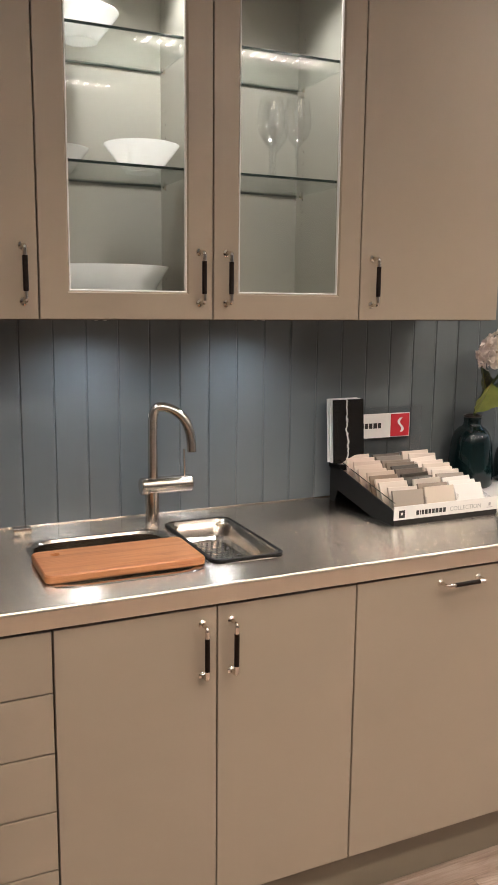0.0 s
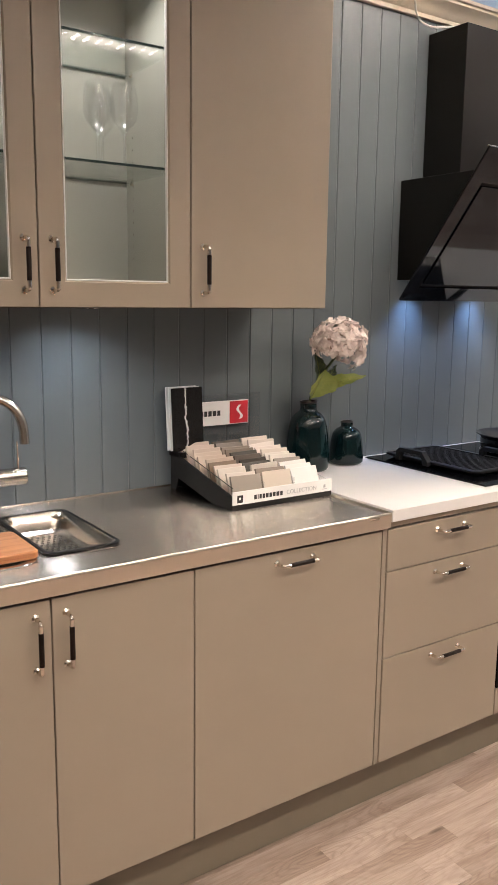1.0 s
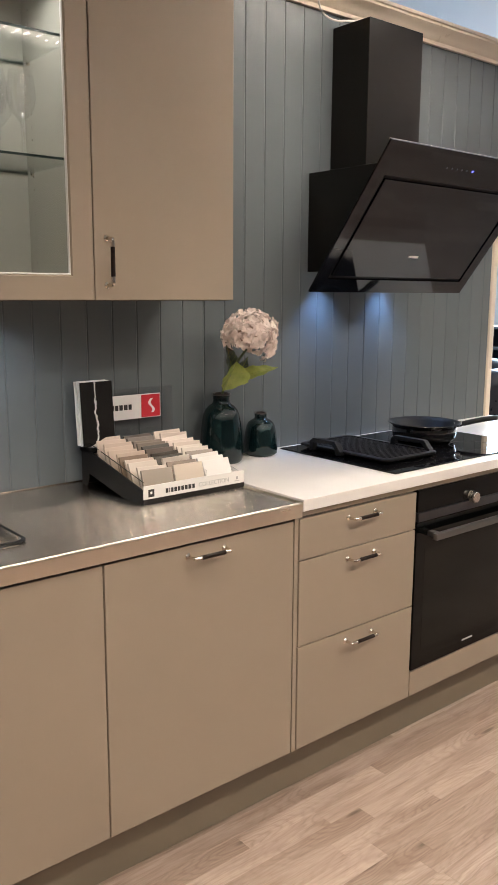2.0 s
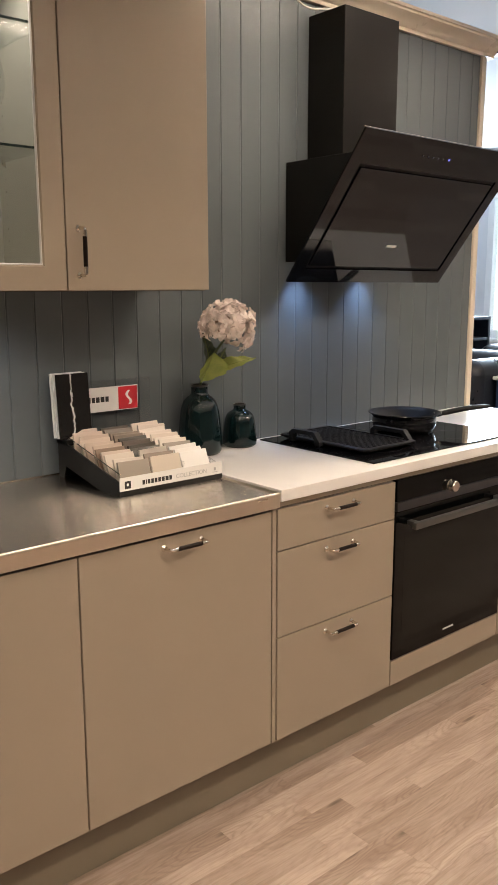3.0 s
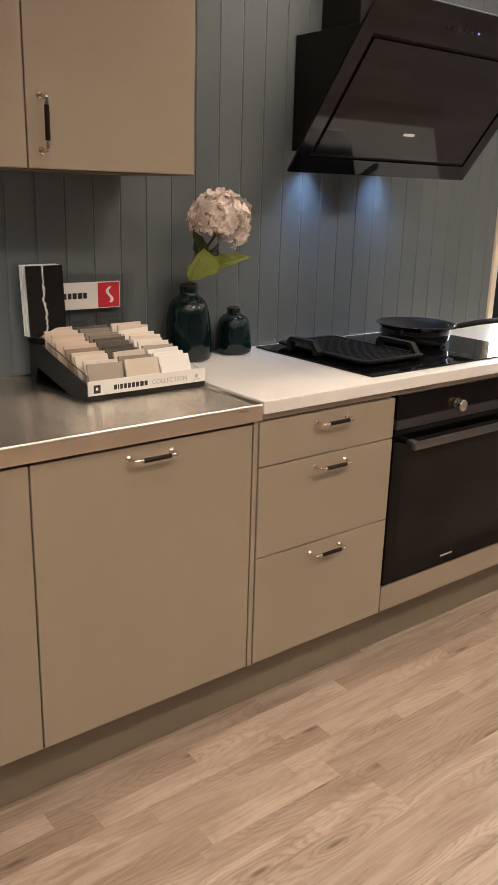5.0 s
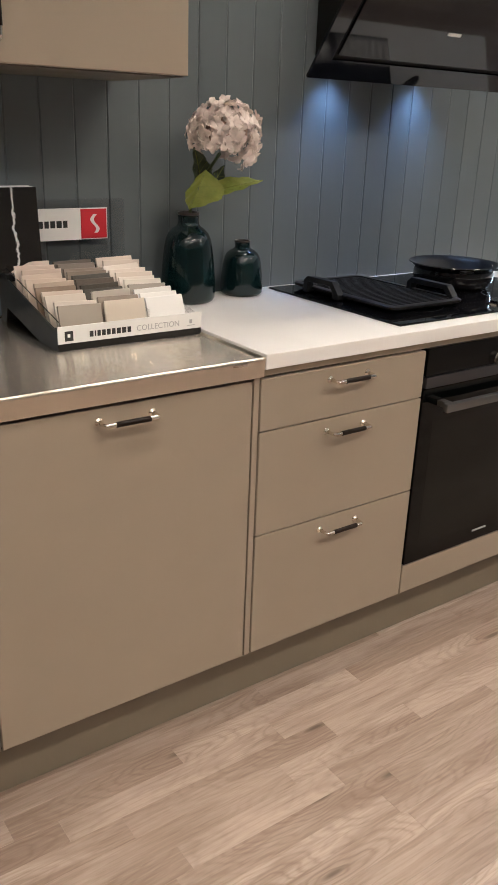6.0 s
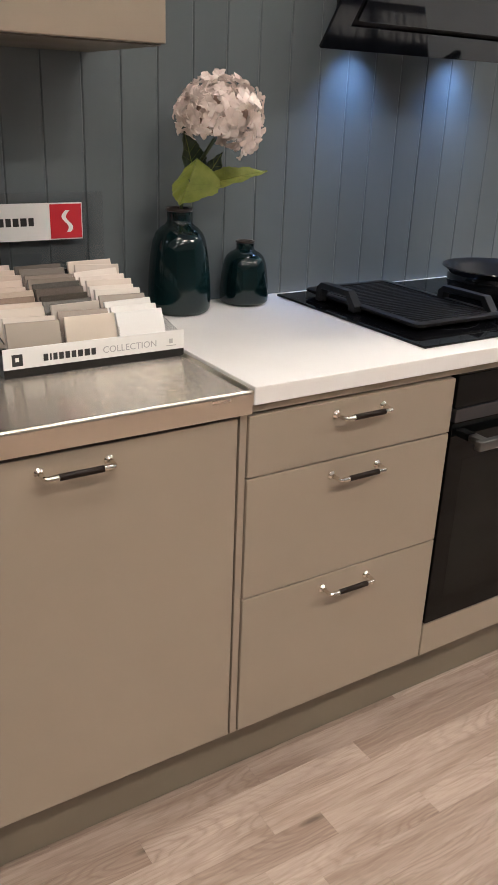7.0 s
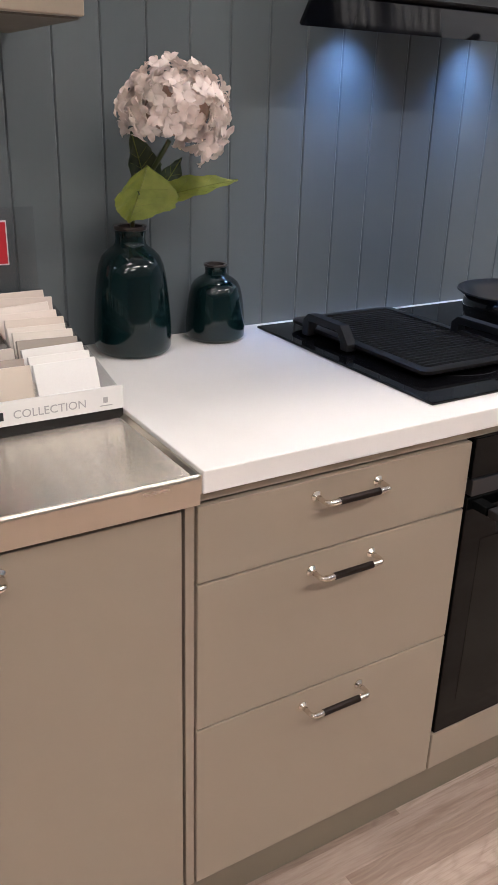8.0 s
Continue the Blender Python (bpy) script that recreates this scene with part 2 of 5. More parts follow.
M_TAP = surface("satin_steel", (0.62, 0.57, 0.51), 0.22, 1.0, 0.05, 12, 300, 0.03)
M_CHROME = surface("polished_nickel", (0.80, 0.74, 0.66), 0.10, 1.0, 0.04, 20, 300, 0.0, spread=0.04)
M_LEATHER = surface("dark_brown_leather", (0.012, 0.0065, 0.0045), 0.45, vary=0.25, scale=60, fine=900, bump=0.2, gloss=0.16)
M_WHITE = quartz("white_quartz", (0.85, 0.825, 0.795), (0.66, 0.62, 0.57), 0.14)
M_FLOOR = oak_floor()
M_BEECH = beech_board()
M_BLACKGLASS = surface("black_glass", (0.004, 0.004, 0.005), 0.04, vary=0.1, bump=0.0, spread=0.015, gloss=0.34)
M_OVENGLASS = surface("black_oven_glass", (0.0018, 0.0021, 0.0021), 0.05, vary=0.1, bump=0.0, spread=0.015, gloss=0.15)
M_OVENPANE = surface("see_through_oven_pane", (0.0050, 0.0056, 0.0046), 0.10, vary=0.35, scale=7, fine=20, bump=0.0, spread=0.04, gloss=0.16)
M_BAR = surface("grey_steel_bar", (0.17, 0.17, 0.165), 0.42, 1.0, 0.05, 10, 400, 0.02)
M_HOODGLASS = surface("smoked_black_glass", (0.005, 0.006, 0.009), 0.04, vary=0.1, bump=0.0, spread=0.012, gloss=0.30)
M_BLACK = surface("black_powder_coat", (0.0062, 0.0047, 0.0035), 0.28, vary=0.05, scale=3, fine=500, bump=0.0, spread=0.004, gloss=0.30)
M_IRON = surface("cast_black_enamel", (0.012, 0.0125, 0.014), 0.42, vary=0.2, scale=20, fine=350, bump=0.10, gloss=0.25)
M_PLASTIC = surface("black_plastic", (0.008, 0.007, 0.0065), 0.40, vary=0.15, gloss=0.3)
M_ENAMEL = surface("glossy_black_enamel", (0.009, 0.009, 0.010), 0.10, vary=0.1, bump=0.0, spread=0.03, coat=0.6)
M_GREYMETAL = surface("dark_grey_metal", (0.085, 0.085, 0.09), 0.42, 0.9, 0.06, 10, 400, 0.04)
M_GLASS = thin_glass("clear_glass", (0.98, 0.99, 0.985), 1.22)
M_SHELFGLASS = thin_glass("greenish_shelf_glass", (0.95, 0.97, 0.96), 1.45)
M_EDGEGLASS = surface("green_glass_edge", (0.035, 0.055, 0.048), 0.12, vary=0.2)
M_ACRYLIC = thin_glass("clear_acrylic", (0.95, 0.95, 0.95), 1.45)
M_PORCELAIN = surface("white_porcelain", (0.86, 0.85, 0.83), 0.18, vary=0.02, bump=0.0)
porcelain = M_PORCELAIN.node_tree.nodes["Principled BSDF"]
porcelain.inputs["Subsurface Weight"].default_value = 0.9
porcelain.inputs["Subsurface Radius"].default_value = (0.03, 0.03, 0.028)
porcelain.inputs["Subsurface Scale"].default_value = 1.0
M_SAMPLE = sample_stone()
M_LABEL = surface("white_printed_card", (0.80, 0.79, 0.77), 0.42, vary=0.02, bump=0.0)
M_RED = surface("red_print", (0.50, 0.018, 0.030), 0.35, vary=0.03, bump=0.0)
M_INK = surface("dark_ink", (0.02, 0.02, 0.02), 0.5, vary=0.05, bump=0.0)
M_GREYINK = surface("grey_ink", (0.42, 0.42, 0.42), 0.5, vary=0.05, bump=0.0)
M_VEIN = veined_black()
M_GLAZE = glazed()
M_RIM = surface("bare_brown_rim", (0.028, 0.020, 0.017), 0.35, vary=0.2, scale=30)
M_LEAF = leaf_green("yellow_green_leaf", (0.155, 0.19, 0.022), (0.25, 0.28, 0.045))
M_DARKLEAF = leaf_green("dark_green_leaf", (0.022, 0.040, 0.018), (0.04, 0.062, 0.025))
M_STEM = leaf_green("green_stem", (0.03, 0.05, 0.015), (0.06, 0.08, 0.025))
M_VEINGREEN = leaf_green("leaf_vein", (0.13, 0.155, 0.02), (0.19, 0.22, 0.035))
M_PETAL = petal_pink()
M_CEIL = surface("white_ceiling_paint", (0.72, 0.73, 0.74), 0.8, vary=0.03, scale=2, bump=0.05)
M_ROOM = surface("warm_wall_paint", (0.30, 0.26, 0.22), 0.8, vary=0.05, scale=2, bump=0.05)
M_FARWALL = surface("pale_wall_paint", (0.66, 0.67, 0.69), 0.7, vary=0.03, scale=2, bump=0.05)
M_WHITEPAINT = surface("white_gloss_paint", (0.78, 0.78, 0.78), 0.35, vary=0.02)
M_CABLE = surface("white_plastic", (0.75, 0.72, 0.66), 0.4, vary=0.03)
M_SOFA = surface("black_leather", (0.015, 0.018, 0.026), 0.32, vary=0.2, scale=10, fine=120, bump=0.3)
# blue light on a dark leather chair side, put into the colour
M_LITSIDE = surface("blue_lit_side", (0.035, 0.062, 0.14), 0.4, vary=0.1)
M_NAVY = surface("dark_blue_laminate", (0.012, 0.018, 0.036), 0.4, vary=0.1)
M_DAY = glowing("overcast_daylight", (0.86, 0.95, 1.0), 1.5)
day = M_DAY.node_tree
haze = day.nodes.new("ShaderNodeTexNoise")
haze.inputs["Scale"].default_value = 1.6
tint = day.nodes.new("ShaderNodeValToRGB")
tint.color_ramp.elements[0].position, tint.color_ramp.elements[0].color = 0.42, (0.42, 0.84, 0.92, 1)
tint.color_ramp.elements[1].position, tint.color_ramp.elements[1].color = 0.58, (0.93, 0.96, 1.0, 1)
day.links.new(haze.outputs["Fac"], tint.inputs["Fac"])
day.links.new(tint.outputs["Color"], day.nodes["Principled BSDF"].inputs["Emission Color"])
M_TUBE = glowing("fluorescent_diffuser", (1.0, 0.86, 0.70), 6.0)
M_BLUELED = glowing("blue_indicator", (0.03, 0.06, 1.0), 2.5)
M_COOLLED = glowing("cool_lamp_lens", (0.8, 0.9, 1.0), 2.0)

# ---- building tools ----
ORIGIN = {}


def finish(bm, angle=0.6):
    """Smooth shading that keeps hard edges and keeps large flats flat beside their narrow bevels."""
    bm.normal_update()
    for e in bm.edges:
        if len(e.link_faces) != 2:
            e.smooth = False
            continue
        turn = e.calc_face_angle(0)
        a, b = (f.calc_area() + 1e-12 for f in e.link_faces)
        if turn > angle or (turn > 0.05 and max(a, b) / min(a, b) > 12):
            e.smooth = False
    for f in bm.faces:
        f.smooth = True


def mesh_of(bm, name, material, origin=(0, 0, 0)):
    bmesh.ops.translate(bm, verts=bm.verts, vec=-Vector(origin))
    finish(bm)
    me = bpy.data.meshes.new(name)
    bm.to_mesh(me)
    bm.free()
    me.materials.append(material)
    return me


def thing(name, at, label, category, group="", kind=""):
    ob = new(name)
    ob.location = at
    ob.empty_display_size = 0.05
    ORIGIN[ob] = Vector(at)
    return tagged(ob, label, category, group, kind)


def part(name, bm, material, parent, label=""):
    """Link a bmesh in world metres as one mesh under a thing or a part."""
    o = ORIGIN[parent]
    ob = new(name, mesh_of(bm, name, material, o))
    ob.parent = parent
    ORIGIN[ob] = o
    return tagged(ob, label)


def solo(name, bm, material, at, label, category, group="", kind=""):
    ob = new(name, mesh_of(bm, name, material, at))
    ob.location = at
    ORIGIN[ob] = Vector(at)
    return tagged(ob, label, category, group, kind)


def slab(x0, x1, y0, y1, z0, z1, bevel=0.0015, bm=None, seg=2):
    bm = bm or bmesh.new()
    got = bmesh.ops.create_cube(bm, size=1.0, matrix=Matrix.Translation(((x0 + x1) / 2, (y0 + y1) / 2, (z0 + z1) / 2)) @ Matrix.Diagonal((x1 - x0, y1 - y0, z1 - z0, 1)))
    if bevel:
        edges = list({e for v in got["verts"] for e in v.link_edges})
        bmesh.ops.bevel(bm, geom=edges, offset=bevel, segments=seg, affect="EDGES", profile=0.5)
    return bm


def loft(bm, loops, close=True, cap=True):
    rings = [[bm.verts.new(p) for p in lp] for lp in loops]
    n = len(rings[0])
    for a, b in zip(rings, rings[1:]):
        for i in range(n if close else n - 1):
            j = (i + 1) % n
            bm.faces.new((a[i], a[j], b[j], b[i]))
    if cap and close:
        bm.faces.new(rings[0][::-1])
        bm.faces.new(rings[-1])
    return rings


def lathe(profile, at, seg=40, bm=None, axis="z"):
    """Turn a profile of (radius, height) about an axis through at."""
    bm = bm or bmesh.new()
    turn = {"z": Matrix(), "y": Matrix.Rotation(radians(90), 4, "X"), "x": Matrix.Rotation(radians(90), 4, "Y")}[axis]
    m = Matrix.Translation(at) @ turn
    loops = [[m @ Vector((r * math.cos(2 * math.pi * i / seg), r * math.sin(2 * math.pi * i / seg), z)) for i in range(seg)] for r, z in profile]
    loft(bm, loops, cap=False)
    bmesh.ops.remove_doubles(bm, verts=bm.verts, dist=1e-6)
    bmesh.ops.recalc_face_normals(bm, faces=bm.faces)
    return bm


def tube(points, radius, seg=12, bm=None, rounds=0):
    """A pipe along points; rounds smooths its bends by corner cutting."""
    bm = bm or bmesh.new()
    pts = [Vector(p) for p in points]
    for _ in range(rounds):
        cut = [pts[0]]
        for a, b in zip(pts, pts[1:]):
            cut += [a.lerp(b, 0.25), a.lerp(b, 0.75)]
        pts = cut + [pts[-1]]
    loops, side = [], None
    for i, p in enumerate(pts):
        way = (pts[min(i + 1, len(pts) - 1)] - pts[max(i - 1, 0)]).normalized()
        side = way.orthogonal().normalized() if side is None else (side - way * side.dot(way)).normalized()
        up = way.cross(side)
        loops.append([p + radius * (math.cos(2 * math.pi * k / seg) * side + math.sin(2 * math.pi * k / seg) * up) for k in range(seg)])
    loft(bm, loops)
    bmesh.ops.recalc_face_normals(bm, faces=bm.faces)
    return bm


def round_rect(x0, x1, y0, y1, r, z, n=6):
    out = []
    for cx, cy, a in ((x1 - r, y1 - r, 0), (x0 + r, y1 - r, 90), (x0 + r, y0 + r, 180), (x1 - r, y0 + r, 270)):
        for i in range(n + 1):
            t = radians(a + 90 * i / n)
            out.append(Vector((cx + r * math.cos(t), cy + r * math.sin(t), z)))
    return out


def prism(outline, axis, a, b, bevel=0.0):
    """Extrude an outline of pairs along x, y or z from a to b."""
    def place(p, q, w):
        return {"x": (w, p, q), "y": (p, w, q), "z": (p, q, w)}[axis]
    bm = bmesh.new()
    loft(bm, [[Vector(place(p, q, w)) for p, q in outline] for w in (a, b)])
    bmesh.ops.recalc_face_normals(bm, faces=bm.faces)
    if bevel:
        bmesh.ops.bevel(bm, geom=list(bm.edges), offset=bevel, segments=2, affect="EDGES", profile=0.5)
    return bm


def frame_sheet(x0, x1, z0, z1, hx0, hx1, hz0, hz1, y0, y1):
    """An upright board with one rectangular opening; the opening's front edge is chamfered."""
    bm = bmesh.new()
    c = 0.004

    def ring(a0, a1, b0, b1, y):
        return [Vector(p) for p in ((a0, y, b0), (a1, y, b0), (a1, y, b1), (a0, y, b1))]
    e = 0.0015
    loops = [ring(hx0, hx1, hz0, hz1, y1), ring(hx0, hx1, hz0, hz1, y0 + c), ring(hx0 - c, hx1 + c, hz0 - c, hz1 + c, y0), ring(x0 + e, x1 - e, z0 + e, z1 - e, y0),
             ring(x0, x1, z0, z1, y0 + e), ring(x0, x1, z0, z1, y1), ring(hx0, hx1, hz0, hz1, y1)]
    loft(bm, loops, cap=False)
    bmesh.ops.remove_doubles(bm, verts=bm.verts, dist=1e-6)
    bmesh.ops.recalc_face_normals(bm, faces=bm.faces)
    return bm


def handle(parent, x, y, z, upright):
    """A bow handle on a front at depth y: two nickel rosettes and elbows, with a leather-wrapped grip."""
    half, out = 0.0575, 0.030
    way = Vector((0, 0, 1)) if upright else Vector((1, 0, 0))
    c = Vector((x, y, z))
    for s in (-1, 1):
        bm = bmesh.new()
        foot = c + way * (s * half)
        lathe([(0.0, 0.0), (0.0088, 0.0), (0.0088, 0.0015), (0.0068, 0.0035), (0.0045, 0.006), (0.0045, 0.010)], foot, 18, bm, "y")
        tube([foot + Vector((0, -0.006, 0)), foot + Vector((0, -out, 0)), foot + Vector((0, -out, 0)) - way * (s * 0.012)], 0.0041, 12, bm, 2)
        a, b = foot + Vector((0, -out, 0)) - way * (s * 0.006), foot + Vector((0, -out, 0)) - way * (s * 0.026)
        tube([a, b], 0.0050, 14, bm)
        part("handle_arm", bm, M_CHROME, parent, "polished nickel handle arm")
    grip = tube([c + Vector((0, -out, 0)) - way * 0.0365, c + Vector((0, -out, 0)) + way * 0.0365], 0.0057, 14)
    part("handle_grip", grip, M_LEATHER, parent, "dark brown leather wrapped grip")


# ---- the room ----
WALL = 2.12
STEEL, STONE = 0.915, 0.926
FRONT, TOPFRONT = 1.506, 1.766

floor = thing("floor", (0, 0, 0), "light oak three-strip laminate floor", "floor", kind="structure")
part("subfloor", slab(-3.6, 7.4, -5.0, 6.6, -0.10, -0.012, 0), M_PLINTH, floor)
solo("ceiling", slab(-3.6, 7.4, -5.0, 6.6, CEILING, CEILING + 0.1, 0), M_CEIL, (2, 1, CEILING), "plain white painted showroom ceiling", "ceiling", kind="structure")
solo("wall_south", slab(-3.6, 7.4, -5.1, -5.0, -0.1, CEILING, 0), M_ROOM, (2, -5, 0), "warm beige painted showroom wall", "wall", kind="structure")
solo("wall_west", slab(-3.7, -3.6, -5.0, 6.6, -0.1, CEILING, 0), M_ROOM, (-3.6, 0, 0), "warm beige painted showroom wall", "wall", kind="structure")
solo("wall_north", slab(-3.6, 7.4, 6.6, 6.7, -0.1, CEILING, 0), M_FARWALL, (2, 6.6, 0), "pale painted wall behind the partition", "wall", kind="structure")
# far wall with its window opening
WX, WY0, WY1, WZ0, WZ1 = 7.25, 2.3, 4.64, 0.98, 2.38
bm = slab(WX, WX + 0.15, -5.0, WY0, -0.1, CEILING, 0)
slab(WX, WX + 0.15, WY1, 6.6, -0.1, CEILING, 0, bm)
slab(WX, WX + 0.15, WY0, WY1, -0.1, WZ0, 0, bm)
slab(WX, WX + 0.15, WY0, WY1, WZ1, CEILING, 0, bm)
solo("wall_east", bm, M_FARWALL, (WX, 2, 0), "pale painted outer wall with a wide window", "wall", kind="structure")
window = thing("window_1", (WX, 3.4, WZ0), "white framed window with bright daylight outside", "window", kind="structure")
bm = slab(WX - 0.02, WX + 0.06, WY0, WY0 + 0.07, WZ0, WZ1, 0.004)
slab(WX - 0.02, WX + 0.06, WY1 - 0.07, WY1, WZ0, WZ1, 0.004, bm)
slab(WX - 0.02, WX + 0.06, WY0 + 0.07, WY1 - 0.07, WZ0, WZ0 + 0.07, 0.004, bm)
slab(WX - 0.02, WX + 0.06, WY0 + 0.07, WY1 - 0.07, WZ1 - 0.07, WZ1, 0.004, bm)
part("window_frame", bm, M_WHITEPAINT, window)
part("window_sill", slab(WX - 0.12, WX - 0.001, WY0 - 0.03, WY1 + 0.03, WZ0 - 0.035, WZ0 - 0.003, 0.005), M_WHITEPAINT, window)
pane = part("pane", slab(WX + 0.012, WX + 0.018, WY0 + 0.07, WY1 - 0.07, WZ0 + 0.07, WZ1 - 0.07, 0), M_GLASS, window)
pane.visible_shadow = False
solo("backdrop", slab(WX + 1.5, WX + 1.52, -2, 9, -1, 5, 0), M_DAY, (WX + 1.5, 3.4, 0), "bright hazy daylight outside the window", "sky", kind="structure")

# ceiling fixtures: two known by their reflections, the others added unseen as fill


def louvre_light(x, y):
    t = thing("ceiling_and_fill_light", (x, y, CEILING), "long louvred fluorescent ceiling light, switched on, in a mostly added set", "ceiling light", "ceiling lights")
    low, h = CEILING - 0.054, 0.53
    bm = slab(x - h, x + h, y - 0.095, y - 0.085, low, CEILING, 0.002)
    slab(x - h, x + h, y + 0.085, y + 0.095, low, CEILING, 0.002, bm)
    slab(x - h, x - h + 0.015, y - 0.085, y + 0.085, low, CEILING, 0.002, bm)
    slab(x + h - 0.015, x + h, y - 0.085, y + 0.085, low, CEILING, 0.002, bm)
    part("housing", bm, M_WHITEPAINT, t)
    part("diffuser", slab(x - h + 0.02, x + h - 0.02, y - 0.08, y + 0.08, CEILING - 0.03, CEILING - 0.02, 0), M_TUBE, t, "glowing white diffuser")
    for i in range(17):
        xx = x - 0.48 + i * 0.06
        part("louvre", slab(xx - 0.007, xx + 0.007, y - 0.084, y + 0.084, low + 0.002, low + 0.022, 0), M_WHITEPAINT, t)


for lx, ly in LOUVRES:
    louvre_light(lx, ly)
solo("ceiling_track", slab(4.14, 4.20, -1.0, 6.0, CEILING - 0.05, CEILING, 0.004), M_GREYMETAL, (4.17, 2, CEILING), "dark grey metal track fixed to the ceiling", "ceiling track")

# partition wall with its upright boards
wall = solo("wall_back", slab(-2.6, 3.305, WALL + 0.008, WALL + 0.12, 0, 2.45, 0), M_BACKING, (0, WALL, 0), "partition clad in grey-blue tongue-and-groove boards", "wall", kind="structure")
PITCH = 0.0868


def plank_mesh():
    bm = prism([(0.0003, 0.010), (0.0003, 0.0021), (0.0030, 0.0), (PITCH - 0.0030, 0.0), (PITCH - 0.0003, 0.0021), (PITCH - 0.0003, 0.010)], "z", 0, 2.45)
    return mesh_of(bm, "plank", M_PANEL)


PLANK = plank_mesh()
for i in range(-33, 34):
    ob = new("plank", PLANK)
    ob.parent = wall
    ob.location = (0.300 + PITCH * i, 0, 0)
last = part("plank", prism([(3.2512 + 0.0012, WALL + 0.010), (3.2512 + 0.0012, WALL + 0.003), (3.2512 + 0.0045, WALL), (3.305, WALL), (3.305, WALL + 0.010)], "z", 0, 2.45), M_PANEL, wall)
solo("trim_end", slab(3.3055, 3.338, WALL - 0.012, WALL + 0.135, 0, 2.45, 0.004), M_CREAM, (3.33, WALL, 0), "cream painted end post of the partition", "trim", kind="structure")
# cornice: a moulded profile along the wall head
PROFILE = [(WALL + 0.15, 2.451), (WALL - 0.014, 2.451), (WALL - 0.014, 2.464), (WALL - 0.022, 2.468), (WALL - 0.028, 2.478), (WALL - 0.040, 2.490), (WALL - 0.055, 2.499),
           (WALL - 0.062, 2.503), (WALL - 0.062, 2.511), (WALL - 0.070, 2.513), (WALL - 0.070, 2.524), (WALL + 0.15, 2.524)]
solo("cornice", prism(PROFILE, "x", -2.6, 3.388), M_CREAM, (0, WALL, 2.45), "cream painted moulded cornice along the partition", "cornice", kind="structure")
cable = tube([(2.03, 2.06, 2.530), (2.08, 2.048, 2.525), (2.11, 2.045, 2.49), (2.16, 2.085, 2.435), (2.24, 2.095, 2.418), (2.31, 2.07, 2.430), (2.37, 2.05, 2.43), (2.39, 2.05, 2.385)], 0.0035, 8, None, 2)
solo("cable", cable, M_CABLE, (2.2, 2.08, 2.42), "white power cable looping from cornice to hood", "cable")

# ---- base units ----


def front(parent, name, x0, x1, z0, z1, y=FRONT, bevel=0.0018):
    g = 0.0015
    return part(name, slab(x0 + g, x1 - g, y, y + 0.019, z0 + g, z1 - g, bevel), M_TAUPE, parent)


def carcass(parent, x0, x1, z0=0.16, z1=0.868, y0=FRONT + 0.0205, y1=WALL - 0.02):
    part("body", slab(x0 + 0.0005, x1 - 0.0005, y0, y1, z0, z1, 0), M_CARCASS, parent)


Z0, Z1 = 0.170, 0.869
t = thing("drawer_unit", (0, 1.8, 0.16), "taupe lacquered base unit with five shallow drawers", "drawer unit")
carcass(t, -0.35, 0.249)
for a, b in ((0.738, Z1), (0.610, 0.738), (0.482, 0.610), (0.352, 0.482), (Z0, 0.352)):
    front(t, "drawer_front", -0.348, 0.249, a, b)

t = thing("sink_cabinet", (0.6, 1.8, 0.16), "taupe lacquered sink base unit with two closed doors", "cabinet")
part("body", slab(0.2505, 0.9425, FRONT + 0.0205, WALL - 0.02, 0.16, 0.70, 0), M_CARCASS, t)
part("rail", slab(0.2505, 0.9425, FRONT + 0.0205, FRONT + 0.04, 0.70, 0.868, 0), M_CARCASS, t)
for a, b, hx in ((0.250, 0.597, 0.5625), (0.597, 0.943, 0.6295)):
    d = front(t, "door", a, b, Z0, Z1)
    handle(d, hx, FRONT, 0.775, True)

t = thing("dishwasher", (1.24, 1.8, 0.16), "built-in dishwasher behind a taupe lacquered panel", "dishwasher")
carcass(t, 0.944, 1.5385)
d = front(t, "door", 0.944, 1.5385, Z0, Z1)
handle(d, 1.238, FRONT, 0.840, False)

solo("filler_strip", slab(1.5425, 1.5570, FRONT + 0.002, WALL - 0.03, Z0, 0.874, 0.001), M_TAUPE, (1.55, 1.8, Z0), "narrow taupe lacquered filler strip between units", "filler strip")

t = thing("drawer_unit", (1.81, 1.8, 0.16), "taupe lacquered base unit with three drawers", "drawer unit")
carcass(t, 1.560, 2.066)
for a, b, hz in ((0.746, Z1, 0.840), (0.489, 0.746, 0.714), (Z0, 0.489, 0.457)):
    d = front(t, "drawer_front", 1.559, 2.0665, a, b)
    handle(d, 1.8125, FRONT, hz, False)

t = thing("oven_housing", (2.38, 1.8, 0.16), "taupe lacquered housing unit under the built-in oven", "cabinet")
part("body", slab(2.068, 2.690, FRONT + 0.0205, WALL - 0.02, 0.16, 0.255, 0), M_CARCASS, t)
front(t, "panel", 2.0685, 2.690, Z0, 0.258)

t = thing("drawer_unit", (3.0, 1.8, 0.16), "taupe lacquered base unit with two deep drawers", "drawer unit")
carcass(t, 2.692, 3.29)
for a, b in ((0.488, Z1), (Z0, 0.488)):
    front(t, "drawer_front", 2.692, 3.292, a, b)

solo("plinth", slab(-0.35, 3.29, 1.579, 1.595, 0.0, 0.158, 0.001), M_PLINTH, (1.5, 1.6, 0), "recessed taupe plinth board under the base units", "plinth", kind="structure")
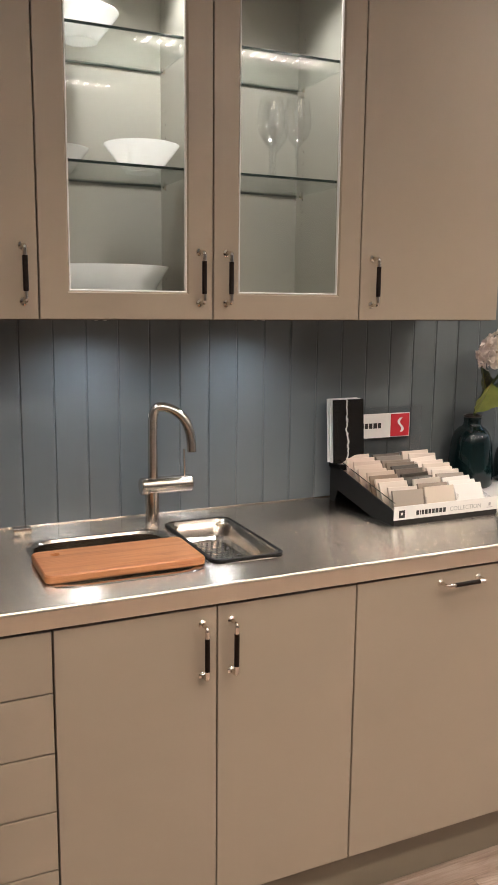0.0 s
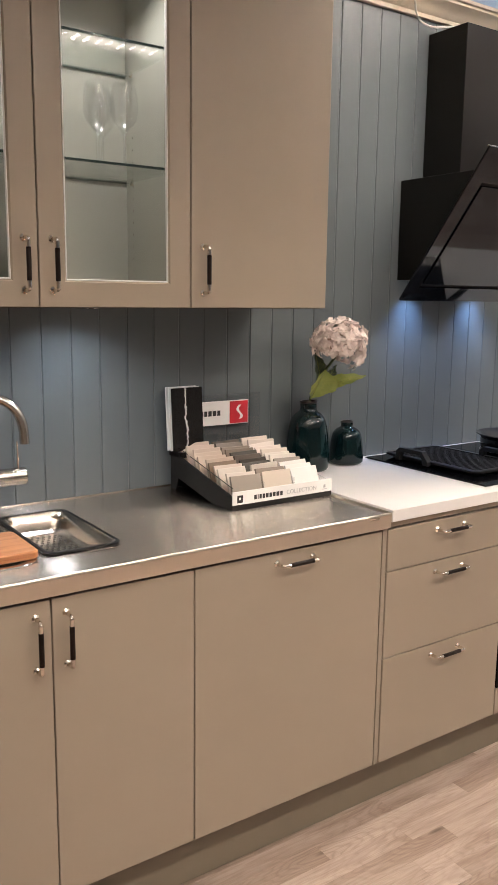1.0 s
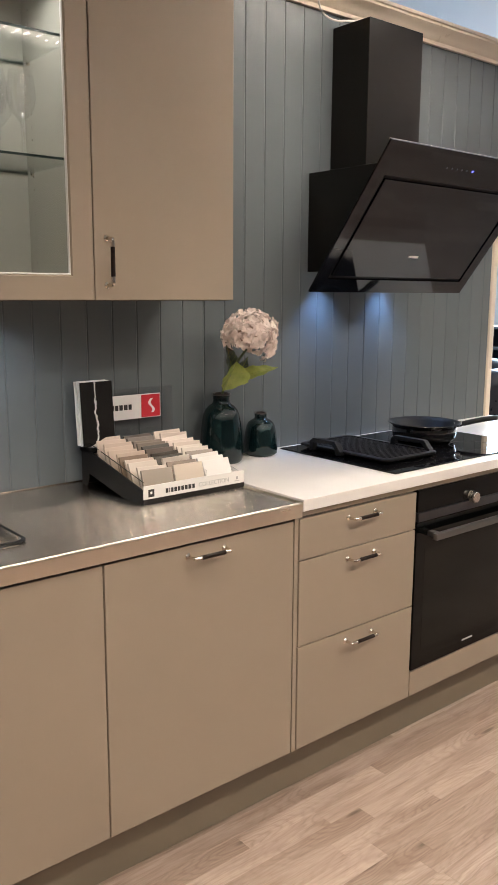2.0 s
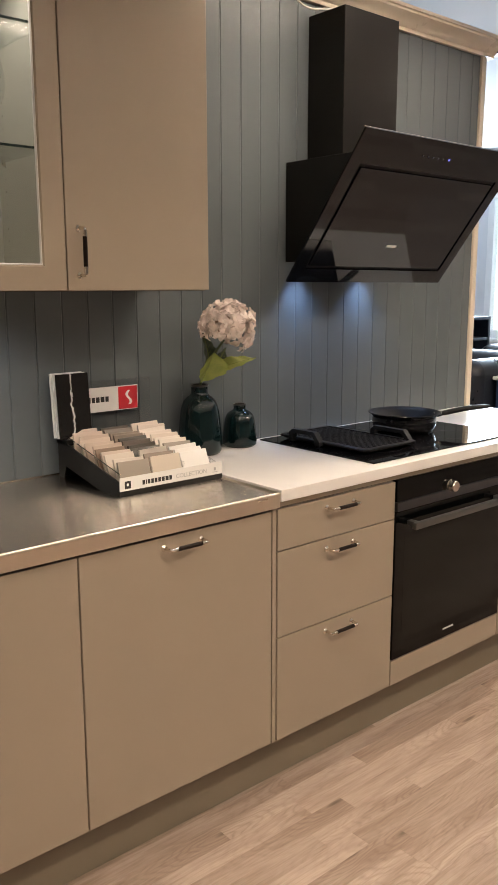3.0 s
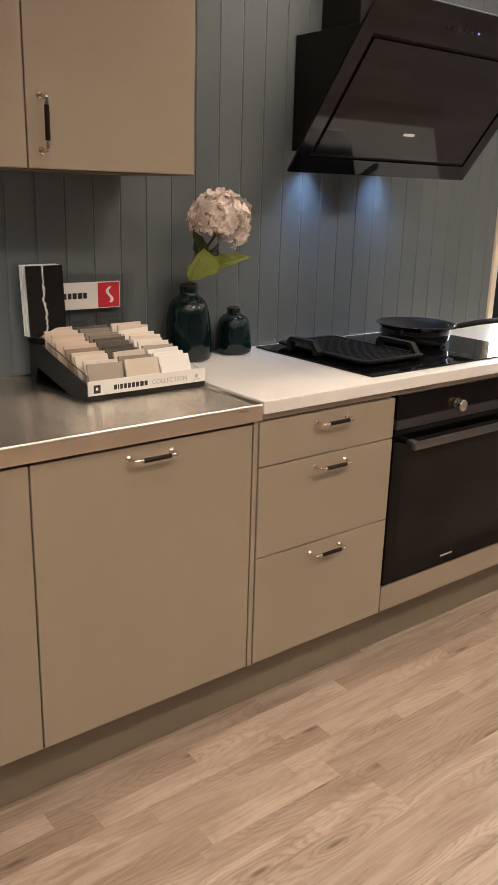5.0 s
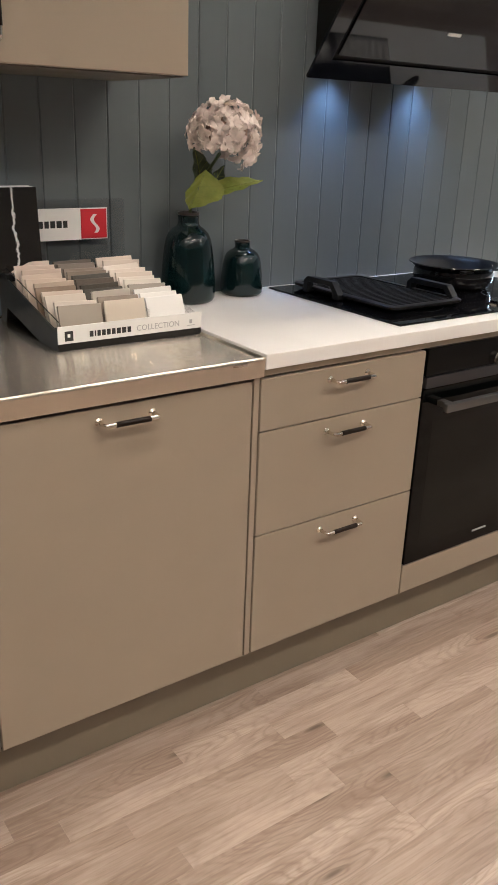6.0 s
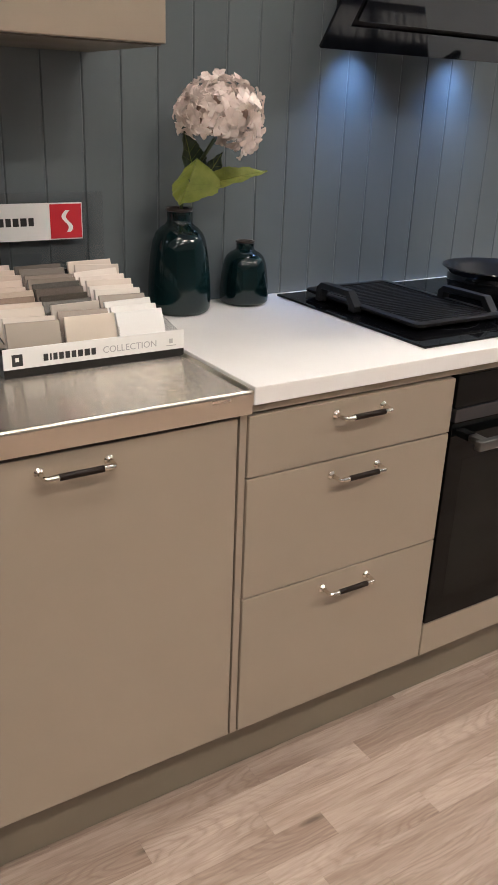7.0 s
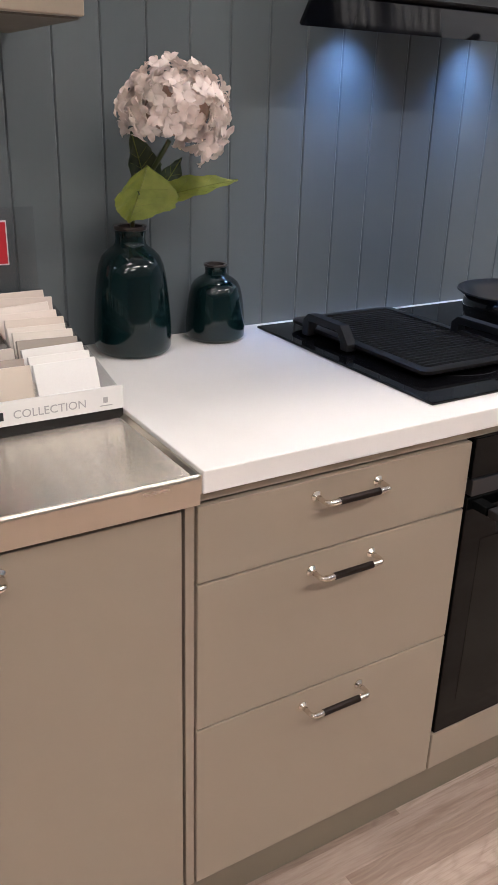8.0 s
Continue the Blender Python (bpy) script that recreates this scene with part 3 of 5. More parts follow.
solo("worktop_rail", slab(1.560, 3.29, FRONT + 0.003, FRONT + 0.020, 0.874, 0.8915, 0), M_TAUPE, (2.4, 1.52, 0.874), "recessed taupe rail under the stone worktop", "rail", kind="structure")

# oven
oven = thing("oven", (2.38, 1.8, 0.262), "black glass built-in oven with a grey metal bar handle", "oven")
OX0, OX1 = 2.0705, 2.688
part("body", slab(OX0 + 0.02, OX1 - 0.02, FRONT + 0.026, WALL - 0.05, 0.262, 0.870, 0), M_BLACK, oven)
panel = part("control_panel", slab(OX0, OX1, FRONT - 0.004, FRONT + 0.024, 0.800, 0.873, 0.0015), M_OVENGLASS, oven, "black glass control panel")
part("knob", lathe([(0.0, 0.024), (0.0165, 0.024), (0.0188, 0.021), (0.0195, 0.004), (0.0215, 0.0), (0.0, 0.0)], (2.352, FRONT - 0.004, 0.8105), 36, None, "y"), M_TAP, panel, "round steel knob")
part("trim_strip", slab(OX0, OX1, FRONT - 0.008, FRONT + 0.020, 0.769, 0.7985, 0.0012), M_GREYMETAL, oven, "dark grey metal strip")
door = part("oven_door", slab(OX0, OX1, FRONT - 0.002, FRONT + 0.024, 0.262, 0.766, 0.0015), M_OVENGLASS, oven, "black glass door")
part("window_pane", slab(OX0 + 0.045, OX1 - 0.045, FRONT - 0.0024, FRONT - 0.0016, 0.325, 0.675, 0), M_OVENPANE, door, "dim see-through pane in the oven door")
part("door_handle", slab(2.105, 2.655, FRONT - 0.056, FRONT - 0.038, 0.713, 0.735, 0.003), M_BAR, door, "grey metal bar handle")
for hx in (2.135, 2.625):
    part("handle_post", slab(hx - 0.012, hx + 0.012, FRONT - 0.039, FRONT - 0.003, 0.716, 0.732, 0.002), M_BAR, door)
part("maker_mark", slab(2.345, 2.405, FRONT - 0.0027, FRONT - 0.0019, 0.291, 0.297, 0), M_GREYINK, door, "small grey maker's mark")

# ---- worktops ----


def sheet_with_holes(x0, x1, y0, y1, holes, z0, z1):
    """A flat slab on a grid of cells, leaving out the cells of the holes."""
    xs = sorted({x0, x1, *(h[0] for h in holes), *(h[1] for h in holes)})
    ys = sorted({y0, y1, *(h[2] for h in holes), *(h[3] for h in holes)})
    bm = bmesh.new()
    for xa, xb in zip(xs, xs[1:]):
        for ya, yb in zip(ys, ys[1:]):
            mx, my = (xa + xb) / 2, (ya + yb) / 2
            if not any(h[0] < mx < h[1] and h[2] < my < h[3] for h in holes):
                for z in (z0, z1):
                    bm.faces.new([bm.verts.new(p) for p in ((xa, ya, z), (xb, ya, z), (xb, yb, z), (xa, yb, z))])
    bmesh.ops.remove_doubles(bm, verts=bm.verts, dist=1e-6)
    bmesh.ops.recalc_face_normals(bm, faces=bm.faces)
    return bm


BASIN, TRAY = (0.279, 0.611, 1.612, 1.962), (0.645, 0.814, 1.636, 1.983)
steel = thing("worktop", (0.6, 1.8, 0.876), "brushed stainless steel worktop with a raised front edge", "worktop")
part("top", sheet_with_holes(-0.40, 1.5585, 1.505, WALL - 0.001, [BASIN, TRAY], STEEL - 0.004, STEEL), M_STEEL, steel)
bm = prism([(1.495, 0.877), (1.495, 0.9135), (1.499, 0.9135), (1.499, 0.877)], "x", -0.40, 1.5585)
part("front_edge", bm, M_EDGE, steel, "folded steel front edge")
bm = prism([(1.4950, 0.9137), (1.4952, 0.9162), (1.4962, 0.9184), (1.4980, 0.9196), (1.5005, 0.9192), (1.5035, 0.9170), (1.5065, STEEL + 0.0004), (1.5065, 0.9137)], "x", -0.40, 1.5585)
part("rolled_lip", bm, M_LIP, steel, "bright rolled steel lip")
bm = prism([(1.5605, 0.892), (1.5605, 0.9195), (1.5570, 0.9195), (1.5520, STEEL + 0.0004), (1.5520, 0.892)], "y", 1.4955, WALL - 0.001)
part("end_edge", bm, M_EDGE, steel, "raised steel end edge")
part("maker_mark", slab(1.478, 1.514, 1.4945, 1.4951, 0.907, 0.9112, 0), M_TAP, steel, "small stamped maker's mark")


def basin(box, depth, r, slope, z):
    x0, x1, y0, y1 = box
    s = slope
    loops = [round_rect(x0 - 0.012, x1 + 0.012, y0 - 0.012, y1 + 0.012, r, z + 0.0006), round_rect(x0 - 0.010, x1 + 0.010, y0 - 0.010, y1 + 0.010, r, z + 0.0022),
             round_rect(x0 + 0.002, x1 - 0.002, y0 + 0.002, y1 - 0.002, r, z + 0.0020), round_rect(x0 + 0.006, x1 - 0.006, y0 + 0.006, y1 - 0.006, r, z - 0.004),
             round_rect(x0 + s, x1 - s, y0 + s, y1 - s, r, z - depth + 0.03), round_rect(x0 + s + 0.008, x1 - s - 0.008, y0 + s + 0.008, y1 - s - 0.008, r, z - depth + 0.008),
             round_rect(x0 + s + 0.03, x1 - s - 0.03, y0 + s + 0.03, y1 - s - 0.03, r * 0.7, z - depth)]
    bm = bmesh.new()
    rings = loft(bm, loops, cap=False)
    bm.faces.new(rings[-1])
    bmesh.ops.recalc_face_normals(bm, faces=bm.faces)
    return bm


sink = part("basin", basin(BASIN, 0.175, 0.055, 0.012, STEEL), M_BASIN, steel, "deep stainless steel sink bowl")
part("drain", lathe([(0.0, 0.003), (0.036, 0.003), (0.042, 0.0015), (0.044, 0.0)], (0.45, 1.80, STEEL - 0.1745), 32), M_CHROME, sink, "round chrome drain")
part("small_basin", basin(TRAY, 0.130, 0.035, 0.010, STEEL), M_BASIN, steel, "narrow stainless steel side bowl")
part("back_bead", slab(-0.40, 1.5585, WALL - 0.006, WALL - 0.0015, STEEL, STEEL + 0.004, 0.001), M_STEEL, steel)

# strainer tray hung in the side bowl
tray = thing("strainer_tray", (0.734, 1.82, STEEL), "steel strainer tray with a black rim, set in the sink", "strainer tray")
x0, x1, y0, y1 = 0.636, 0.823, 1.626, 1.992
loops = [round_rect(x0, x1, y0, y1, 0.03, STEEL + 0.0035), round_rect(x0, x1, y0, y1, 0.03, STEEL + 0.008), round_rect(x0 + 0.002, x1 - 0.002, y0 + 0.002, y1 - 0.002, 0.028, STEEL + 0.0095),
         round_rect(x0 + 0.008, x1 - 0.008, y0 + 0.008, y1 - 0.008, 0.026, STEEL + 0.0095), round_rect(x0 + 0.010, x1 - 0.010, y0 + 0.010, y1 - 0.010, 0.025, STEEL + 0.007)]
bm = bmesh.new()
loft(bm, loops, cap=False)
part("rim", bm, M_PLASTIC, tray, "black plastic rim")
loops = [round_rect(x0 + 0.009, x1 - 0.009, y0 + 0.009, y1 - 0.009, 0.025, STEEL + 0.0085), round_rect(x0 + 0.014, x1 - 0.014, y0 + 0.014, y1 - 0.014, 0.024, STEEL + 0.003),
         round_rect(x0 + 0.024, x1 - 0.024, y0 + 0.024, y1 - 0.024, 0.026, STEEL - 0.036), round_rect(x0 + 0.034, x1 - 0.034, y0 + 0.034, y1 - 0.034, 0.022, STEEL - 0.044)]
bm = bmesh.new()
rings = loft(bm, loops, cap=False)
bm.faces.new(rings[-1])
bmesh.ops.recalc_face_normals(bm, faces=bm.faces)
pan_part = part("tray", bm, M_BASIN, tray, "polished steel perforated tray")
bm = bmesh.new()
for i in range(7):
    for j in range(15):
        px, py = 0.682 + i * 0.0155, 1.685 + j * 0.0175
        lathe([(0.0, 0.0012), (0.0038, 0.0010), (0.0042, 0.0)], (px + (0.0085 if j % 2 else 0) - 0.004, py, STEEL - 0.0440), 8, bm)
part("perforations", bm, M_INK, pan_part, "rows of round drain holes")

# chopping board lying over the bowl
bx0, bx1, by0, by1 = 0.262, 0.622, 1.630, 1.814
hole = [(0.311 + 0.011 * math.cos(a), 1.778 + 0.011 * math.sin(a)) for a in (2 * math.pi * k / 28 + math.pi / 4 for k in range(28))]
outer = round_rect(bx0, bx1, by0, by1, 0.016, 0, 6)
inner = [Vector((x, y, 0)) for x, y in hole]
bm = bmesh.new()
zb, zt = STEEL + 0.0026, STEEL + 0.0215


def inset(loop, d, cx, cy):
    return [Vector((p.x - d * (1 if p.x > cx else -1), p.y - d * (1 if p.y > cy else -1), 0)) for p in loop]


mx, my = (bx0 + bx1) / 2, (by0 + by1) / 2
shr = inset(outer, 0.003, mx, my)
loops = [[p + Vector((0, 0, z)) for p in lp] for lp, z in ((inner, zt), (shr, zt), (outer, zt - 0.003), (outer, zb + 0.003), (shr, zb), (inner, zb), (inner, zt))]
loft(bm, loops, cap=False)
bmesh.ops.remove_doubles(bm, verts=bm.verts, dist=1e-6)
bmesh.ops.recalc_face_normals(bm, faces=bm.faces)
solo("chopping_board", bm, M_BEECH, (mx, my, zb), "reddish beech chopping board lying across the sink", "chopping board")

# tap
tap = thing("tap", (0.622, 2.03, STEEL), "satin steel kitchen tap with a tall bent spout", "tap")
tx, ty = 0.622, 2.030
part("column", lathe([(0.0, 0.0), (0.021, 0.0), (0.021, 0.004), (0.0185, 0.006), (0.0185, 0.118), (0.0, 0.118)], (tx, ty, STEEL), 36), M_TAP, tap)
body = part("mixer_body", lathe([(0.0, 0.0), (0.021, 0.0), (0.0235, 0.003), (0.0235, 0.100), (0.0222, 0.102), (0.0222, 0.105), (0.0235, 0.107), (0.0235, 0.140), (0.021, 0.143), (0.0, 0.143)],
                                (0.590, ty, 1.0175), 36, None, "x"), M_TAP, tap, "horizontal steel mixer body")
part("lever", tube([(0.713, ty - 0.004, 1.036), (0.711, ty - 0.006, 1.112)], 0.0028, 10), M_TAP, body, "thin upright steel lever")
part("spout", tube([(tx + 0.003, ty, 1.03), (tx + 0.003, ty, 1.15), (tx + 0.004, ty, 1.228), (tx + 0.038, ty - 0.012, 1.232), (tx + 0.080, ty - 0.028, 1.206), (tx + 0.098, ty - 0.034, 1.160), (tx + 0.100, ty - 0.035, 1.110)], 0.0128, 20, None, 3),
     M_TAP, tap, "tall bent steel spout")

t = thing("soap_lever", (0.28, 2.03, STEEL), "small rectangular steel waste control on the worktop", "waste control")
part("post", lathe([(0.0, 0.0), (0.009, 0.0), (0.009, 0.006), (0.0, 0.006)], (0.278, 2.035, STEEL), 24), M_TAP, t)
part("knob", slab(0.256, 0.302, 2.022, 2.048, STEEL + 0.006, STEEL + 0.022, 0.002), M_TAP, t)

stone = solo("worktop", slab(1.5615, 3.352, 1.493, WALL - 0.001, 0.892, STONE, 0.002), M_WHITE, (2.4, 1.8, 0.892), "matt white quartz worktop with faint mottling", "worktop")

# ---- wall units ----
WZ, WT = 1.462, 2.425


def wall_unit(x0, x1, hx, label):
    t = thing("wall_cabinet", ((x0 + x1) / 2, 1.95, WZ), label, "wall cabinet", "wall cabinets")
    part("body", slab(x0 + 0.0005, x1 - 0.0005, TOPFRONT + 0.0205, WALL - 0.001, WZ + 0.002, WT, 0), M_TAUPE, t)
    # added sheet whose dark colour stands for shade under the cabinet
    part("underside", slab(x0 + 0.001, x1 - 0.001, TOPFRONT + 0.021, WALL - 0.002, WZ - 0.001, WZ + 0.0018, 0), M_UNDERSHADE, t, "thin underside sheet coloured dark to hold the shade")
    d = front(t, "door", x0, x1, WZ, WT, TOPFRONT)
    handle(d, hx, TOPFRONT, 1.558, True)


wall_unit(-0.205, 0.292, 0.2605, "tall taupe lacquered wall cabinet with a closed door")
wall_unit(1.0875, 1.532, 1.1235, "tall taupe lacquered end wall cabinet with closed door")


def glass_unit(x0, x1, hx):
    t = thing("glass_cabinet", ((x0 + x1) / 2, 1.95, WZ), "taupe wall cabinet with a glazed door and lit glass shelves", "wall cabinet", "wall cabinets")
    ya, yb = TOPFRONT + 0.0205, WALL - 0.001
    s = 0.017
    part("side_panel", slab(x0 + 0.0005, x0 + s, ya, yb, WZ + 0.002, WT, 0), M_INSIDE, t)
    right = part("side_panel", slab(x1 - s, x1 - 0.0005, ya, yb, WZ + 0.002, WT, 0), M_INSIDE, t)
    part("bottom_panel", slab(x0 + s, x1 - s, ya, yb, WZ + 0.002, WZ + 0.019, 0), M_INSIDE, t)
    # same added sheet, coloured dark as shade, under the glazed unit
    part("underside", slab(x0 + 0.001, x1 - 0.001, TOPFRONT + 0.021, WALL - 0.002, WZ - 0.001, WZ + 0.0018, 0), M_UNDERSHADE, t, "thin underside sheet coloured dark to hold the shade")
    part("top_panel", slab(x0 + s, x1 - s, ya, yb, WT - 0.018, WT, 0), M_INSIDE, t)
    part("back_panel", slab(x0 + s, x1 - s, 2.088, yb, WZ + 0.019, WT - 0.018, 0), M_INSIDE, t)
    part("lamp_strip", slab((x0 + x1) / 2 - 0.11, (x0 + x1) / 2 + 0.11, 1.82, 1.87, WT - 0.030, WT - 0.0185, 0.002), M_WHITEPAINT, t)
    for z in (1.797, 2.076):
        sh = part("shelf", slab(x0 + s + 0.001, x1 - s - 0.001, 1.800, 2.084, z, z + 0.006, 0), M_SHELFGLASS, t, "clear glass shelf")
        sh.visible_shadow = False
        part("shelf_edge", slab(x0 + s + 0.001, x1 - s - 0.001, 1.7975, 1.7995, z, z + 0.006, 0), M_EDGEGLASS, sh, "dark green polished glass edge")
        part("shelf_edge", slab(x0 + s + 0.001, x1 - s - 0.001, 2.0845, 2.0865, z, z + 0.006, 0), M_EDGEGLASS, sh)
        for px in (x0 + s, x1 - s - 0.008):
            for py in (1.83, 2.05):
                part("shelf_pin", slab(px, px + 0.008, py - 0.004, py + 0.004, z - 0.009, z - 0.0005, 0.001), M_CHROME, sh, "small metal shelf pin")
    bm = bmesh.new()
    for k in range(24):
        z = 1.53 + k * 0.032
        for py in (1.83, 2.05):
            lathe([(0.0, -0.0004), (0.0025, -0.0004), (0.0025, 0.0)], (x1 - s, py, z), 8, bm, "x")
    part("pin_holes", bm, M_CARCASS, right, "row of small drilled shelf holes")
    ox0, ox1, oz0, oz1 = x0 + 0.0655, x1 - 0.0635, WZ + 0.0625, WT - 0.064
    g = 0.0015
    d = part("door", frame_sheet(x0 + g, x1 - g, WZ + g, WT - g, ox0, ox1, oz0, oz1, TOPFRONT, TOPFRONT + 0.019), M_TAUPE, t, "glazed taupe door frame")
    # added pale strip: paints the bright line where the door bevel catches light
    c = 0.0035

    def bevel_strip_ring(d, y):
        return [Vector(q) for q in ((ox0 + d, y, oz0 + d), (ox1 - d, y, oz0 + d), (ox1 - d, y, oz1 - d), (ox0 + d, y, oz1 - d))]
    bm = bmesh.new()
    loft(bm, [bevel_strip_ring(0.0002, TOPFRONT + 0.0105), bevel_strip_ring(0.0002, TOPFRONT + 0.0035), bevel_strip_ring(c * 0.5, TOPFRONT + 0.0025), bevel_strip_ring(c, TOPFRONT + 0.0045), bevel_strip_ring(c, TOPFRONT + 0.0105), bevel_strip_ring(0.0002, TOPFRONT + 0.0105)], cap=False)
    bmesh.ops.recalc_face_normals(bm, faces=bm.faces)
    part("lit_bevel_strip", bm, M_LABEL, d, "pale strip standing in for light on the door bevel")
    p = part("pane", slab(ox0 + 0.0002, ox1 - 0.0002, TOPFRONT + 0.011, TOPFRONT + 0.0145, oz0 + 0.0002, oz1 - 0.0002, 0), M_GLASS, d, "clear glass pane")
    p.visible_shadow = False
    handle(d, hx, TOPFRONT, 1.558, True)


glass_unit(0.292, 0.690, 0.657)
glass_unit(0.690, 1.0875, 0.7235)

for x in (0.468, 0.89):
    t = thing("under_cabinet_light", (x, 1.96, WZ), "small round lamp recessed under the wall cabinets", "lamp", "under-cabinet lamps")
    part("ring", lathe([(0.024, 0.002), (0.034, 0.002), (0.034, -0.004), (0.026, -0.005), (0.024, -0.002)], (x, 1.96, WZ), 28), M_TAP, t)
    part("lens", lathe([(0.0, -0.001), (0.024, -0.001), (0.024, 0.002), (0.0, 0.002)], (x, 1.96, WZ), 28), M_COOLLED, t)


def bowl(x, y, z, r, foot, h, label):
    w = 0.004
    prof = [(0.0, 0.0), (foot, 0.0), (foot + 0.002, 0.004), (r, h - 0.002), (r + 0.001, h), (r - w * 0.6, h + 0.0005), (r - w, h - 0.004), (foot, 0.008), (0.0, 0.007)]
    solo("bowl", lathe(prof, (x, y, z), 56), M_PORCELAIN, (x, y, z), label, "bowl", "bowls in the cabinet")


bowl(0.571, 1.925, 1.8032, 0.088, 0.040, 0.064, "white porcelain conical bowl on a glass shelf")
bowl(0.387, 2.005, 1.8032, 0.074, 0.032, 0.056, "smaller white porcelain bowl at the shelf's back")
bowl(0.432, 1.94, 2.0822, 0.088, 0.040, 0.064, "white porcelain conical bowl on the upper shelf")
bowl(0.492, 1.943, 1.4812, 0.142, 0.080, 0.105, "large white porcelain bowl on the cabinet floor")


def wine_glass(x, y, z):
    prof = [(0.0, 0.001), (0.033, 0.001), (0.010, 0.005), (0.0045, 0.012), (0.0038, 0.06), (0.0045, 0.095), (0.014, 0.106), (0.030, 0.125), (0.036, 0.150), (0.034, 0.180), (0.028, 0.215)]
    solo("wine_glass", lathe(prof, (x, y, z), 32), M_ACRYLIC2, (x, y, z), "clear stemmed wine glass on a glass shelf", "wine glass", "wine glasses").visible_shadow = False


M_ACRYLIC2 = thin_glass("crystal_glass", (0.995, 0.995, 0.995), 2.9, 0.32)
for gx, gy in ((0.925, 1.955), (0.988, 1.93), (0.972, 2.03)):
    wine_glass(gx, gy, 1.8032)

# ---- cooker hood ----
hood = thing("cooker_hood", (2.36, 1.9, 1.49), "black angled cooker hood with a smoked glass front", "cooker hood")
part("chimney", slab(2.262, 2.545, 1.945, WALL - 0.001, 1.907, 2.405, 0.002), M_BLACK, hood, "black coated chimney duct")
body = part("body", prism([(WALL - 0.001, 1.560), (WALL - 0.001, 1.905), (1.601, 1.905), (1.868, 1.560)], "x", 2.157, 2.558, 0.0015), M_BLACK, hood, "black coated motor housing")
LOW, HIGH = Vector((0, 1.892, 1.487)), Vector((0, 1.560, 1.921))
UP = (HIGH - LOW).normalized()
OUT = Vector((0, -UP.z, UP.y))
LEN = (HIGH - LOW).length


def on_glass(x, s, d):
    p = LOW + UP * s + OUT * d
    return Vector((x, p.y, p.z))


def glass_slab(x0, x1, s0, s1, d0, d1, bevel=0.001):
    bm = bmesh.new()
    loft(bm, [[on_glass(x, s, d) for x, s in ((x0, s0), (x1, s0), (x1, s1), (x0, s1))] for d in (d0, d1)])
    bmesh.ops.recalc_face_normals(bm, faces=bm.faces)
    if bevel:
        bmesh.ops.bevel(bm, geom=list(bm.edges), offset=bevel, segments=2, affect="EDGES", profile=0.5)
    return bm


HX0, HX1 = 1.951, 2.763
IX0, IX1, IS0, IS1 = 2.014, 2.704, 0.066, 0.424
bm = bmesh.new()


def glass_ring(x0, x1, s0, s1, d):
    return [on_glass(x, s, d) for x, s in ((x0, s0), (x1, s0), (x1, s1), (x0, s1))]


g = 0.013
loft(bm, [glass_ring(IX0 - g, IX1 + g, IS0 - g, IS1 + g, -0.008), glass_ring(IX0 - g, IX1 + g, IS0 - g, IS1 + g, -0.001), glass_ring(HX0, HX1, 0, LEN, -0.001), glass_ring(HX0, HX1, 0, LEN, -0.008),
          glass_ring(IX0 - g, IX1 + g, IS0 - g, IS1 + g, -0.008)], cap=False)
bmesh.ops.remove_doubles(bm, verts=bm.verts, dist=1e-6)
bmesh.ops.recalc_face_normals(bm, faces=bm.faces)
outer_glass = part("glass_front", bm, M_HOODGLASS, hood, "smoked black glass front")
part("backing", glass_slab(IX0 - 0.03, IX1 + 0.03, IS0 - 0.03, IS1 + 0.03, -0.016, -0.009, 0), M_PLASTIC, hood)
flap = part("flap", glass_slab(IX0, IX1, IS0, IS1, -0.0085, -0.0005), M_HOODGLASS, hood, "hinged smoked glass flap")
part("maker_mark", glass_slab(2.335, 2.385, 0.150, 0.159, -0.0005, 0.0002, 0), M_LABEL, flap, "small white maker's mark")
part("indicator", glass_slab(2.390, 2.396, 0.487, 0.493, -0.001, 0.0006, 0), M_BLUELED, outer_glass, "lit blue indicator")
for k in range(5):
    part("touch_symbol", glass_slab(2.255 + k * 0.026, 2.261 + k * 0.026, 0.487, 0.492, -0.001, 0.0003, 0), M_GREYMETAL, outer_glass)
part("front_lip", glass_slab(HX0, HX1, LEN - 0.004, LEN, -0.012, -0.0085, 0), M_TAP, outer_glass, "thin metal edge strip")
for x in (2.208, 2.552):
    part("lamp_lens", lathe([(0.0, -0.003), (0.024, -0.003), (0.027, 0.0), (0.0, 0.0)], (x, 2.058, 1.5595), 28), M_COOLLED, body, "round lit hood lamp")

# ---- hob and cookware ----
hob = thing("hob", (2.41, 1.82, STONE), "black glass induction hob set on the white worktop", "hob")
plate = part("glass_plate", slab(2.004, 2.812, 1.545, 2.086, STONE + 0.0005, STONE + 0.0055, 0.0015), M_BLACKGLASS, hob)
for cx, cy, r in ((2.20, 1.72, 0.10), (2.20, 1.93, 0.10), (2.58, 1.90, 0.115), (2.60, 1.68, 0.085)):
    part("zone_mark", lathe([(r, 0.0), (r + 0.0015, 0.0), (r + 0.0015, 0.0003), (r, 0.0003), (r, 0.0)], (cx, cy, STONE + 0.0055), 64), M_GREYMETAL, plate, "thin printed cooking zone ring")
HZ = STONE + 0.0055

